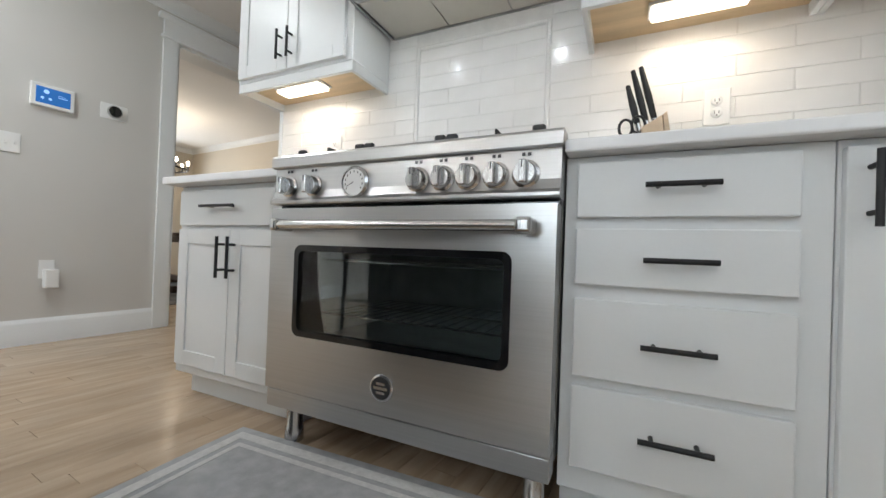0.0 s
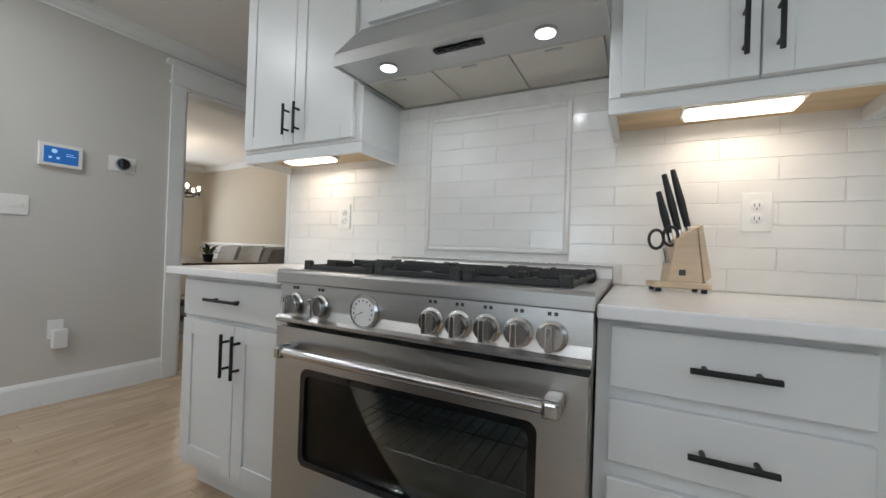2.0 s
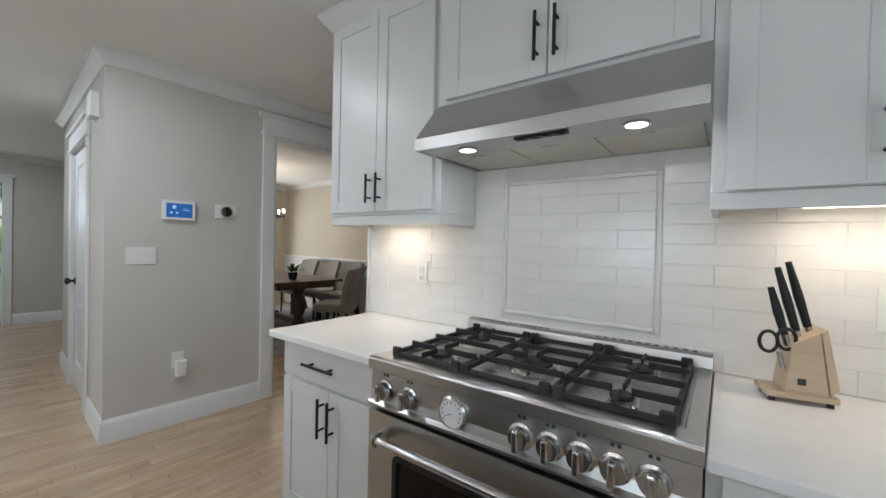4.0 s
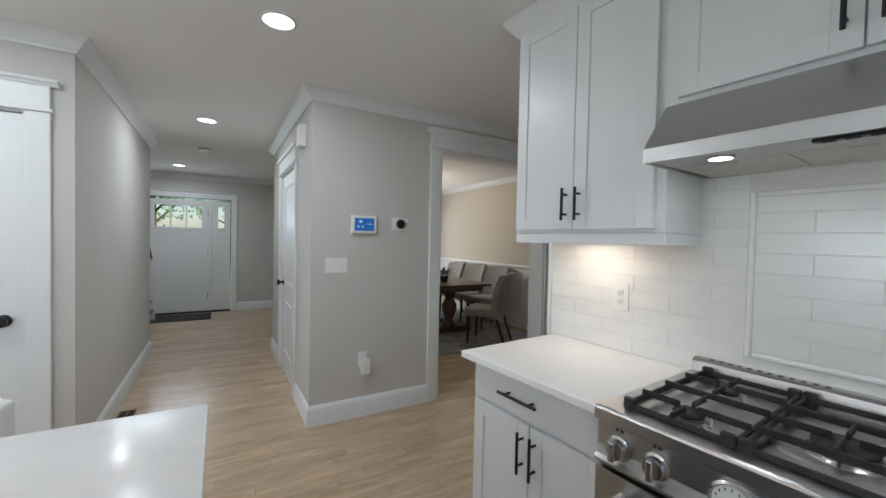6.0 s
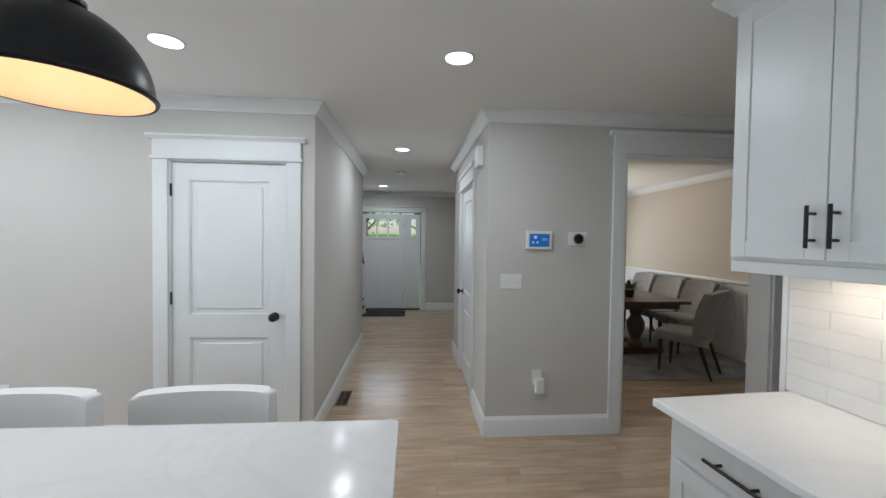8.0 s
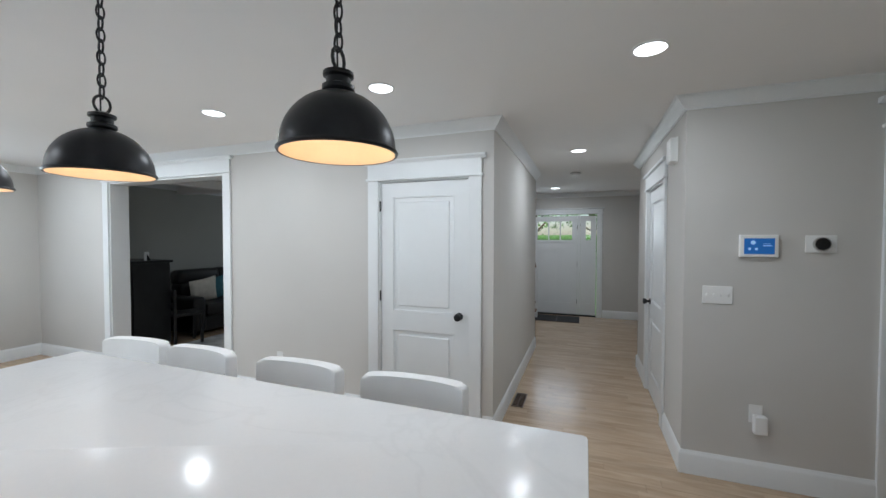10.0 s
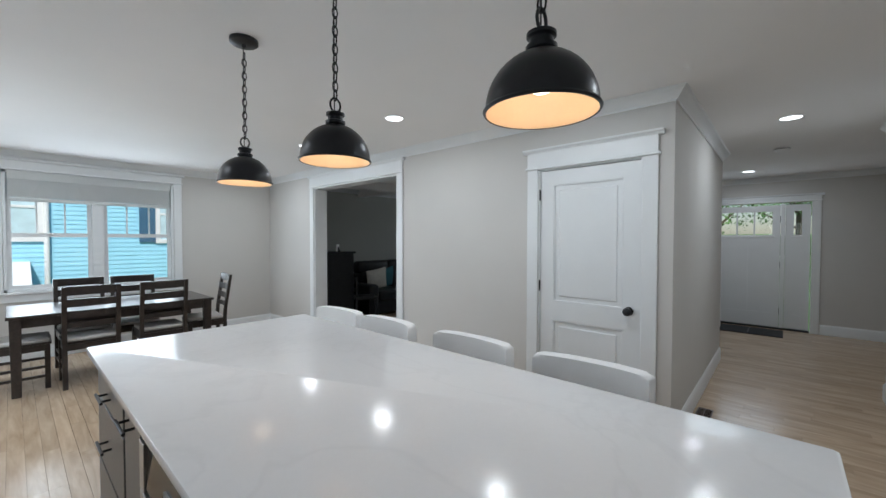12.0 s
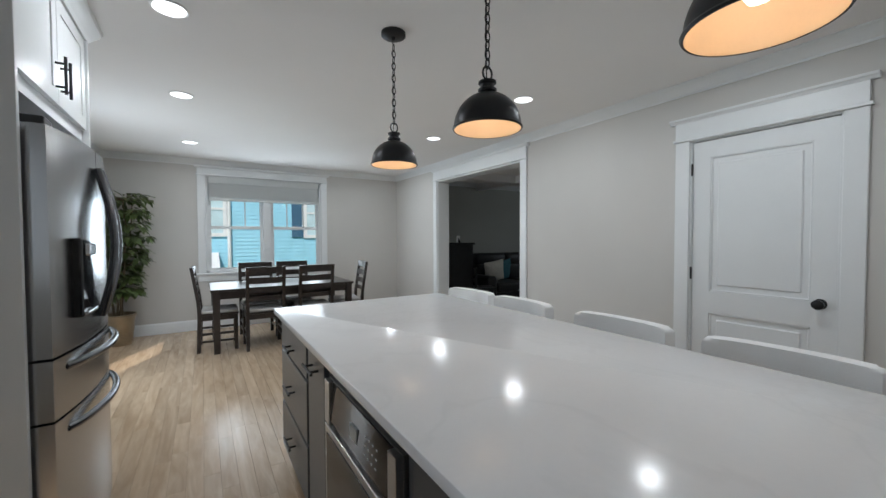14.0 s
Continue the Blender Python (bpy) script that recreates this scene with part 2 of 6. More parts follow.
M_DRUG = mat("slate_patterned_rug", (0.30, 0.30, 0.315), 0.95, var=0.4, scale=3.5, bump=0.6, bump_scale=300)
M_LRUG = mat("pale_patterned_rug", (0.42, 0.43, 0.43), 0.95, var=0.4, scale=4, bump=0.6, bump_scale=300)
M_MAT = mat("charcoal_door_mat", (0.03, 0.03, 0.032), 0.95, var=0.3, scale=40, bump=0.8, bump_scale=300)
M_SCREEN = glow("lit_blue_screen", (0.012, 0.11, 0.36), 0.38)
M_ICON = glow("screen_icon", (0.35, 0.55, 0.85), 0.45)
M_LAMP = glow("lamp_diffuser", (0.95, 0.98, 1.0), 4.5)
M_STRIP = glow("strip_diffuser", (1.0, 0.90, 0.76), 3.0)
M_BULB = glow("warm_bulb", (1.0, 0.86, 0.68), 6.0)
M_BLIND = mat("white_blind_vinyl", (0.84, 0.84, 0.83), 0.5, var=0.02, scale=8)


def let_light_through(m, share):
    """Thin vinyl: part of the daylight behind it comes through."""
    nt = m.node_tree
    out = [n for n in nt.nodes if n.type == "OUTPUT_MATERIAL"][0]
    tl = nt.nodes.new("ShaderNodeBsdfTranslucent")
    tl.inputs[0].default_value = (0.9, 0.93, 0.93, 1)
    mx = nt.nodes.new("ShaderNodeMixShader")
    mx.inputs[0].default_value = share
    nt.links.new(nt.nodes["Principled BSDF"].outputs[0], mx.inputs[1])
    nt.links.new(tl.outputs[0], mx.inputs[2])
    nt.links.new(mx.outputs[0], out.inputs[0])


let_light_through(M_BLIND, 0.4)
M_GLASS = glass("window_glass")
M_OVGLASS = glass("oven_door_glass", (0.86, 0.9, 0.9))
M_LEAF = mat("glossy_leaf", (0.085, 0.12, 0.04), 0.35, var=0.35, scale=7, random="island", spread=0.4)
M_BARK = mat("plant_stem", (0.12, 0.085, 0.05), 0.8, var=0.2, scale=20, bump=0.4)
M_POT = mat("bronze_pot", (0.33, 0.27, 0.19), 0.33, 0.7, var=0.15, scale=8, bump=0.1)
M_SOIL = mat("potting_soil", (0.03, 0.022, 0.016), 0.95, var=0.4, scale=40, bump=1.0)
M_SIDING = mat("blue_vinyl_siding", (0.34, 0.70, 0.88), 0.6, var=0.05, scale=3, bump=0.1)
M_SHUTTER = mat("blue_shutter", (0.05, 0.13, 0.22), 0.5, var=0.1)
M_FAKEPANE = mat("house_window_pane", (0.55, 0.72, 0.78), 0.08, var=0.1)
M_GRASS = mat("lawn_grass", (0.10, 0.19, 0.05), 0.95, var=0.3, scale=2, bump=0.8, bump_scale=60)
M_TREELEAF = mat("tree_leaf", (0.11, 0.24, 0.06), 0.6, var=0.3, scale=3, random="island", spread=0.4)
M_TREEBARK = mat("tree_bark", (0.11, 0.085, 0.06), 0.9, var=0.25, scale=10, bump=0.8, bump_scale=30)
M_ROOF = mat("asphalt_shingle", (0.08, 0.08, 0.085), 0.9, var=0.2, scale=8, bump=0.5)
M_FLOOR1 = wood_floor("oak_board", "object")
M_FLOOR2 = wood_floor("oak_board_rest", "island")
M_SUB = mat("dark_subfloor", (0.2, 0.14, 0.09), 0.8)
M_TREAD = mat("brown_stair_tread", (0.16, 0.08, 0.04), 0.35, var=0.2, scale=6, stretch=(1, 6, 1))
M_INK = mat("dark_ink", (0.05, 0.05, 0.055), 0.6)


# ---- building helpers ----
def part(name, bm, material, parent=None, label="", smooth=None, recalc=True):
    """One mesh object under a thing or a part, in the parent's own axes."""
    me = bpy.data.meshes.new(name)
    if recalc:
        bmesh.ops.recalc_face_normals(bm, faces=bm.faces)
    bm.to_mesh(me)
    bm.free()
    me.materials.append(material)
    if smooth:
        for p in me.polygons:
            p.use_smooth = True
        me.set_sharp_from_angle(angle=radians(smooth))
    ob = new(name, me)
    if parent:
        ob.parent = parent
    if label:
        ob["label"] = label
    return ob


def thing(name, x, y, z, rz, label, category, group="", kind=""):
    ob = new(name)
    ob.matrix_basis = pose(x, y, z, 0, 0, rz)
    ob.empty_display_size = 0.1
    return tagged(ob, label, category, group, kind)


def B(*boxes, bevel=0.0, seg=2):
    """A bmesh of boxes (x0, x1, y0, y1, z0, z1), with eased edges."""
    bm = bmesh.new()
    for b in boxes:
        add_box(bm, *b, bevel=bevel, seg=seg)
    return bm


def add_box(bm, x0, x1, y0, y1, z0, z1, bevel=0.0, seg=2):
    x0, x1, y0, y1, z0, z1 = min(x0, x1), max(x0, x1), min(y0, y1), max(y0, y1), min(z0, z1), max(z0, z1)
    r = bmesh.ops.create_cube(bm, size=1.0, matrix=Matrix.Translation(((x0 + x1) / 2, (y0 + y1) / 2, (z0 + z1) / 2)) @ Matrix.Diagonal((x1 - x0, y1 - y0, z1 - z0, 1)))
    if bevel:
        es = list({e for v in r["verts"] for e in v.link_edges})
        bmesh.ops.bevel(bm, geom=es, offset=bevel, segments=seg, affect="EDGES", profile=0.5)
    return bm


def add_rod(bm, p0, p1, r0, r1=None, seg=12, caps=True):
    p0, p1 = Vector(p0), Vector(p1)
    d = p1 - p0
    q = d.to_track_quat("Z", "Y").to_matrix().to_4x4()
    bmesh.ops.create_cone(bm, cap_ends=caps, segments=seg, radius1=r0, radius2=r0 if r1 is None else r1, depth=d.length, matrix=Matrix.Translation((p0 + p1) / 2) @ q)
    return bm


def rod(p0, p1, r0, r1=None, seg=12):
    return add_rod(bmesh.new(), p0, p1, r0, r1, seg)


def lathe(profile, seg=32, axis="Z", at=(0, 0, 0), caps=True):
    """A turned body from (radius, height) pairs."""
    bm = bmesh.new()
    rings = []
    for r, h in profile:
        ring = []
        for i in range(seg):
            a = 2 * math.pi * i / seg
            p = Vector((max(r, 1e-4) * math.cos(a), max(r, 1e-4) * math.sin(a), h))
            if axis == "Y":
                p = Vector((p.x, -p.z, p.y))
            elif axis == "X":
                p = Vector((p.z, p.x, p.y))
            ring.append(bm.verts.new(p + Vector(at)))
        rings.append(ring)
    for a, b in zip(rings, rings[1:]):
        for i in range(seg):
            bm.faces.new((a[i], a[(i + 1) % seg], b[(i + 1) % seg], b[i]))
    for ring in (rings[0], rings[-1]):
        if caps:
            bm.faces.new(ring)
    return bm


def tube(points, r, seg=12):
    """A round bar swept along a line of points."""
    bm, rings = bmesh.new(), []
    for k, p in enumerate(points):
        d = (points[min(k + 1, len(points) - 1)] - points[max(k - 1, 0)]).normalized()
        u = d.orthogonal().normalized() if not rings else (u - d * u.dot(d)).normalized()
        v = d.cross(u)
        rings.append([bm.verts.new(p + (u * math.cos(a) + v * math.sin(a)) * r) for a in [2 * math.pi * i / seg for i in range(seg)]])
    for a, b in zip(rings, rings[1:]):
        for i in range(seg):
            bm.faces.new((a[i], a[(i + 1) % seg], b[(i + 1) % seg], b[i]))
    bm.faces.new(rings[0])
    bm.faces.new(rings[-1])
    return bm


def holed_plate(x0, x1, z0, z1, hx0, hx1, hz0, hz1, y0, y1):
    """An upright plate in the x-z plane with one rectangular hole through it."""
    bm = bmesh.new()
    def ring(a, b, c, d, y):
        return [bm.verts.new(p) for p in ((a, y, c), (b, y, c), (b, y, d), (a, y, d))]
    fo, fi, bo, bi = ring(x0, x1, z0, z1, y0), ring(hx0, hx1, hz0, hz1, y0), ring(x0, x1, z0, z1, y1), ring(hx0, hx1, hz0, hz1, y1)
    for p, q in ((fo, fi), (bo, bi), (fo, bo), (fi, bi)):
        for k in range(4):
            bm.faces.new((p[k], p[(k + 1) % 4], q[(k + 1) % 4], q[k]))
    return bm


def prism(points, axis, a, b):
    """A closed outline (two coordinates) drawn out along an axis from a to b."""
    bm = bmesh.new()
    def place(p, w):
        return {"x": (w, p[0], p[1]), "y": (p[0], w, p[1]), "z": (p[0], p[1], w)}[axis]
    lo = [bm.verts.new(place(p, a)) for p in points]
    hi = [bm.verts.new(place(p, b)) for p in points]
    n = len(points)
    for i in range(n):
        bm.faces.new((lo[i], lo[(i + 1) % n], hi[(i + 1) % n], hi[i]))
    bm.faces.new(lo)
    bm.faces.new(hi)
    return bm


def moulding(profile, start, end, normal, z, mitre0=0, mitre1=0):
    """A moulding: profile of (out from the wall, up), run from start to end along a wall with that outward normal."""
    bm = bmesh.new()
    s, e, n = Vector((*start, 0)), Vector((*end, 0)), Vector((*normal, 0))
    d = (e - s).normalized()
    ra = [bm.verts.new(s + n * o - d * mitre0 * o + Vector((0, 0, z + u))) for o, u in profile]
    rb = [bm.verts.new(e + n * o + d * mitre1 * o + Vector((0, 0, z + u))) for o, u in profile]
    k = len(profile)
    for i in range(k):
        bm.faces.new((ra[i], ra[(i + 1) % k], rb[(i + 1) % k], rb[i]))
    bm.faces.new(ra)
    bm.faces.new(rb)
    return bm


CROWN = [(0, 0), (0, -0.085), (0.010, -0.085), (0.012, -0.072), (0.024, -0.064), (0.042, -0.043), (0.053, -0.026), (0.062, -0.02), (0.066, -0.01), (0.075, -0.008), (0.075, 0)]
BASE = [(0, 0), (0.016, 0), (0.016, 0.125), (0.012, 0.138), (0.006, 0.146), (0.004, 0.155), (0, 0.155)]


def structure(name, bm, material, label="", smooth=None):
    return tagged(part(name, bm, material, None, "", smooth), label or name.replace("_", " "), name.split("_")[0], kind="structure")

# ---- structure ----
WX, WB = -2.2, -2.4          # kitchen face and far face of the west wall
SY = -8.5                    # kitchen face of the south wall
EX = 2.1                     # east wall
HS, HN = -2.315, -1.03        # south and north walls of the hall
FX = -7.47                   # front wall


def wall_x(name, x0, x1, y0, y1, openings, material, z0=0.0, z1=CEIL):
    """A wall in a plane of constant x with openings (ya, yb, za, zb)."""
    boxes, at = [], y0
    for ya, yb, za, zb in sorted(openings):
        boxes.append((x0, x1, at, ya, z0, z1))
        if za > z0:
            boxes.append((x0, x1, ya, yb, z0, za))
        if zb < z1:
            boxes.append((x0, x1, ya, yb, zb, z1))
        at = yb
    boxes.append((x0, x1, at, y1, z0, z1))
    return structure(name, B(*boxes), material)


def wall_y(name, y0, y1, x0, x1, openings, material, z0=0.0, z1=CEIL):
    boxes, at = [], x0
    for xa, xb, za, zb in sorted(openings):
        boxes.append((at, xa, y0, y1, z0, z1))
        if za > z0:
            boxes.append((xa, xb, y0, y1, z0, za))
        if zb < z1:
            boxes.append((xa, xb, y0, y1, zb, z1))
        at = xb
    boxes.append((at, x1, y0, y1, z0, z1))
    return structure(name, B(*boxes), material)


wall_x("wall_west_kitchen", WB, WX, SY, HS, [(-7.01, -5.147, 0, 2.23), (-3.33, -2.51, 0, 2.055)], M_WALL)
wall_x("wall_west_dining", WB, WX, HN, 2.8, [(0.05, 1.32, 0, 2.195)], M_WALL)
wall_y("wall_south", SY - 0.18, SY, WB, EX + 0.15, [(-0.78, 0.89, 0.83, 2.265)], M_WALL)
# the second opening is for an assumed kitchen window, out of view
wall_x("wall_east", EX, EX + 0.15, SY, 0.35, [(-6.6, -5.7, 0.06, 2.03), (-2.2, -0.9, 1.0, 2.1)], M_WALL)
# the range wall and everything along it stand about four degrees out of square
RUN = pose(0, -0.675, 0, 0, 0, 4.2) @ pose(0, 0.675, 0)
wall_y("wall_range", 0.0, 0.12, -0.715, EX + 0.02, [], M_WALL).matrix_basis = RUN
wall_y("wall_hall_south", HS - 0.15, HS, -4.91, WB, [], M_WALL)
wall_y("wall_hall_north", HN, HN + 0.15, -4.46, WB, [(-3.72, -2.88, 0, 2.055)], M_WALL)
wall_x("wall_front", FX - 0.15, FX, -4.0, -0.3, [(-3.04, -1.42, 0.0, 2.07)], M_WALL)
wall_y("wall_foyer_north", -0.45, -0.3, FX, -4.46, [], M_WALL)
wall_x("wall_foyer_return", -4.46, -4.31, HN + 0.15, -0.3, [], M_WALL)
wall_y("wall_stair", -3.55, -3.4, FX, -4.91, [], M_WALL, 0, 2.5)
wall_x("wall_stair_end", -4.91, -4.76, -3.4, HS - 0.15, [], M_WALL)
wall_y("wall_passage_north", 2.4, 2.55, WX, -0.71, [], M_WALL)
wall_x("wall_passage_east", -0.86, -0.71, 0.14, 2.4, [], M_WALL)
wall_y("wall_dining_north", 2.65, 2.8, -7.05, WB, [], M_DINE)
wall_x("wall_dining_west", -7.2, -7.05, -0.15, 2.8, [], M_DINE)
wall_y("wall_dining_south", -0.3, -0.15, -7.2, -4.31, [], M_DINE)
wall_y("wall_dining_south_inner", -0.3, -0.15, -4.31, WB, [], M_DINE)
wall_y("wall_living_south", -8.63, -8.45, -7.0, WB, [], M_GREY)
wall_x("wall_living_west", -7.15, -7.0, -8.63, -4.2, [], M_GREY)
wall_y("wall_living_north", -4.35, -4.2, -7.0, WB, [], M_GREY)

structure("ceiling", B((-7.7, EX + 0.2, SY - 0.2, 2.85, CEIL, CEIL + 0.12)), M_CEIL, "flat off-white painted ceiling")
structure("floor", B((-7.7, EX + 0.2, SY - 0.2, 2.85, -0.12, -0.006)), M_SUB, "oak strip floor with a satin finish")

# crown and base mouldings
def run(name, prof, z, segs, mat_=M_TRIM):
    for s, e, n, m0, m1 in segs:
        structure(name, moulding(prof, s, e, n, z, m0, m1), mat_, "white painted " + ("crown moulding" if "crown" in name else "baseboard"), 40)


run("trim_crown", CROWN, CEIL, [
    ((WX, SY), (WX, HS), (1, 0), -1, 1), ((WX, HS), (-4.91, HS), (0, 1), 1, 0), ((WX, HN), (WX, 2.4), (1, 0), 1, -1),
    ((WX, HN), (-4.46, HN), (0, -1), 1, 1), ((-4.46, HN), (-4.46, -0.45), (-1, 0), 1, -1), ((EX, SY), (WX, SY), (0, 1), -1, -1),
    ((EX, 0), (EX, SY), (-1, 0), -1, -1), ((FX, -4.0), (FX, -0.45), (1, 0), 0, -1), ((FX, -0.45), (-4.46, -0.45), (0, -1), -1, -1),
    ((-7.05, 2.65), (WB, 2.65), (0, -1), -1, -1), ((-7.05, -0.15), (-7.05, 2.65), (1, 0), -1, -1),
    ((-7.0, -8.45), (WB, -8.45), (0, 1), -1, -1)])
run("baseboard", BASE, 0, [
    ((WX, SY), (WX, -7.12), (1, 0), -1, 0), ((WX, -5.04), (WX, -3.44), (1, 0), 0, 0), ((WX, -2.40), (WX, HS), (1, 0), 0, 1),
    ((WX, HS), (-4.91, HS), (0, 1), 1, 0), ((WX, HN), (WX, -0.05), (1, 0), 1, 0), ((WX, HN), (-2.77, HN), (0, -1), 1, 0),
    ((-3.83, HN), (-4.46, HN), (0, -1), 0, 1), ((EX, SY), (WX, SY), (0, 1), -1, -1), ((WX, 1.43), (WX, 2.4), (1, 0), 0, -1),
    ((FX, -1.31), (FX, -0.45), (1, 0), 0, -1), ((FX, -0.45), (-4.46, -0.45), (0, -1), -1, -1), ((-4.46, HN), (-4.46, -0.45), (-1, 0), 1, -1),
    ((EX, -3.7), (EX, -0.65), (-1, 0), 0, 0), ((EX, SY), (EX, -6.65), (-1, 0), -1, 0), ((EX, -5.65), (EX, -4.75), (-1, 0), 0, 0),
    ((-7.05, 2.65), (WB, 2.65), (0, -1), -1, -1), ((-7.0, -8.45), (WB, -8.45), (0, 1), -1, -1)])


def casing_x(name, x, n, ya, yb, ztop, head=0.14, w=0.1, left=True, right=True):
    """Craftsman casing round an opening in a wall of constant x; n is the way it faces."""
    th = 0.02 * n
    t = thing(name, x, (ya + yb) / 2, 0, 0, "white painted door casing with a wide flat header", "door casing", kind="structure")
    h = (yb - ya) / 2
    if left:
        part("side_casing", B((0, th, -h - w, -h, 0, ztop), bevel=0.003), M_TRIM, t)
    if right:
        part("side_casing", B((0, th, h, h + w, 0, ztop), bevel=0.003), M_TRIM, t)
    part("header_bead", B((0, th * 1.6, -h - w - 0.015, h + w + 0.015, ztop, ztop + 0.022), bevel=0.006, seg=3), M_TRIM, t)
    part("header", B((0, th * 1.15, -h - w, h + w, ztop + 0.022, ztop + head), bevel=0.003), M_TRIM, t)
    part("header_cap", moulding([(0, 0), (0.025 * 1, 0), (0.032, 0.012), (0.045, 0.02), (0.048, 0.034), (0, 0.034)], (0, -h - w - 0.035) if n > 0 else (0, h + w + 0.035),
                                (0, h + w + 0.035) if n > 0 else (0, -h - w - 0.035), (n, 0), ztop + head), M_TRIM, t)
    return t


def casing_y(name, y, n, xa, xb, ztop, head=0.14, w=0.1, sill=None):
    th = 0.02 * n
    t = thing(name, (xa + xb) / 2, y, 0, 0, "white painted casing with a wide flat header", "casing", kind="structure")
    h = (xb - xa) / 2
    z0 = sill if sill else 0
    part("side_casing", B((-h - w, -h, 0, th, z0, ztop), bevel=0.003), M_TRIM, t)
    part("side_casing", B((h, h + w, 0, th, z0, ztop), bevel=0.003), M_TRIM, t)
    part("header_bead", B((-h - w - 0.015, h + w + 0.015, 0, th * 1.6, ztop, ztop + 0.022), bevel=0.006, seg=3), M_TRIM, t)
    part("header", B((-h - w, h + w, 0, th * 1.15, ztop + 0.022, ztop + head), bevel=0.003), M_TRIM, t)
    part("header_cap", B((-h - w - 0.035, h + w + 0.035, 0, th * 2.2, ztop + head, ztop + head + 0.03), bevel=0.008, seg=3), M_TRIM, t)
    if sill:
        part("sill", B((-h - w - 0.03, h + w + 0.03, 0, th * 2.6, sill - 0.03, sill), bevel=0.008, seg=3), M_TRIM, t)
        part("apron", B((-h - w, h + w, 0, th, sill - 0.12, sill - 0.03), bevel=0.003), M_TRIM, t)
    return t


def jamb(name, boxes):
    structure(name, B(*boxes), M_TRIM, "white painted jamb lining of an opening")


casing_x("trim_living_opening", WX, 1, -7.01, -5.147, 2.23)
casing_x("trim_dining_opening", WX, 1, 0.05, 1.32, 2.195)
casing_x("trim_pantry_door", WX, 1, -3.33, -2.51, 2.055)
casing_y("trim_closet_door", HN, -1, -3.72, -2.88, 2.055, w=0.09)
casing_x("trim_front_door", FX, 1, -3.04, -1.42, 2.07, head=0.085)
casing_y("trim_window", SY, 1, -0.78, 0.89, 2.265, head=0.11, sill=0.83)
jamb("trim_living_jamb", [(WB, WX, -7.01, -6.99, 0, 2.21), (WB, WX, -5.167, -5.147, 0, 2.21), (WB, WX, -7.01, -5.147, 2.21, 2.23)])
jamb("trim_dining_jamb", [(WB, WX, 0.05, 0.07, 0, 2.175), (WB, WX, 1.30, 1.32, 0, 2.175), (WB, WX, 0.05, 1.32, 2.175, 2.195)])
jamb("trim_pantry_jamb", [(WB, WX, -3.33, -3.316, 0, 2.042), (WB, WX, -2.524, -2.51, 0, 2.042), (WB, WX, -3.33, -2.51, 2.042, 2.055)])
jamb("trim_closet_jamb", [(-3.72, -3.706, HN, HN + 0.15, 0, 2.042), (-2.894, -2.88, HN, HN + 0.15, 0, 2.042), (-3.72, -2.88, HN, HN + 0.15, 2.042, 2.055)])
structure("trim_wall_end", B((-0.74, -0.7155, -0.012, 0.132, 0, CEIL), bevel=0.003), M_TRIM, "white trim board on the end of the range wall").matrix_basis = RUN


def panel_door(name, w, label, hinges=True):
    """A two-panel interior door in the x-z plane that faces -y, hinged at x = 0."""
    d = thing(name, 0, 0, 0, 0, label, "door", kind="structure")
    h, t, s = 2.038, 0.036, 0.115
    midz = 0.86
    part("frame", B((0, s, 0, t, 0.008, h), (w - s, w, 0, t, 0.008, h), (s, w - s, 0, t, 0.008, 0.22), (s, w - s, 0, t, midz - 0.08, midz + 0.08), (s, w - s, 0, t, h - 0.12, h)), M_TRIM, d)
    for z0, z1 in ((0.22, midz - 0.08), (midz + 0.08, h - 0.12)):
        bm = B((s, w - s, 0.012, t - 0.012, z0, z1))
        add_box(bm, s + 0.045, w - s - 0.045, 0.004, t - 0.004, z0 + 0.045, z1 - 0.045, bevel=0.007, seg=1)
        part("panel", bm, M_TRIM, d)
        for a in ((s, s + 0.012, 0.003, 0.013, z0, z1), (w - s - 0.012, w - s, 0.003, 0.013, z0, z1), (s, w - s, 0.003, 0.013, z0, z0 + 0.012), (s, w - s, 0.003, 0.013, z1 - 0.012, z1)):
            part("sticking", B(a, bevel=0.004), M_TRIM, d)
    k = part("knob", lathe([(0.030, 0), (0.032, 0.006), (0.014, 0.010), (0.011, 0.03), (0.022, 0.038), (0.030, 0.05), (0.029, 0.062), (0.018, 0.068), (0.0, 0.069)], 24, "Y", (w - 0.07, 0, 0.93)), M_BLACK, d, "black round knob", 40)
    if hinges:
        for z in (0.22, 1.065, 1.84):
            part("hinge", rod((-0.006, -0.008, z - 0.045), (-0.006, -0.008, z + 0.045), 0.007), M_BLACK, d, "black butt hinge")
    return d


panel_door("door_pantry", 0.786, "closed white two-panel pantry door with a black knob").matrix_basis = pose(WX - 0.012, -3.313, 0, 0, 0, 90)
panel_door("door_closet", 0.806, "closed white two-panel hall closet door with a black knob").matrix_basis = Matrix.Translation((-2.897, HN + 0.012, 0)) @ Matrix.Diagonal((-1, 1, 1, 1))


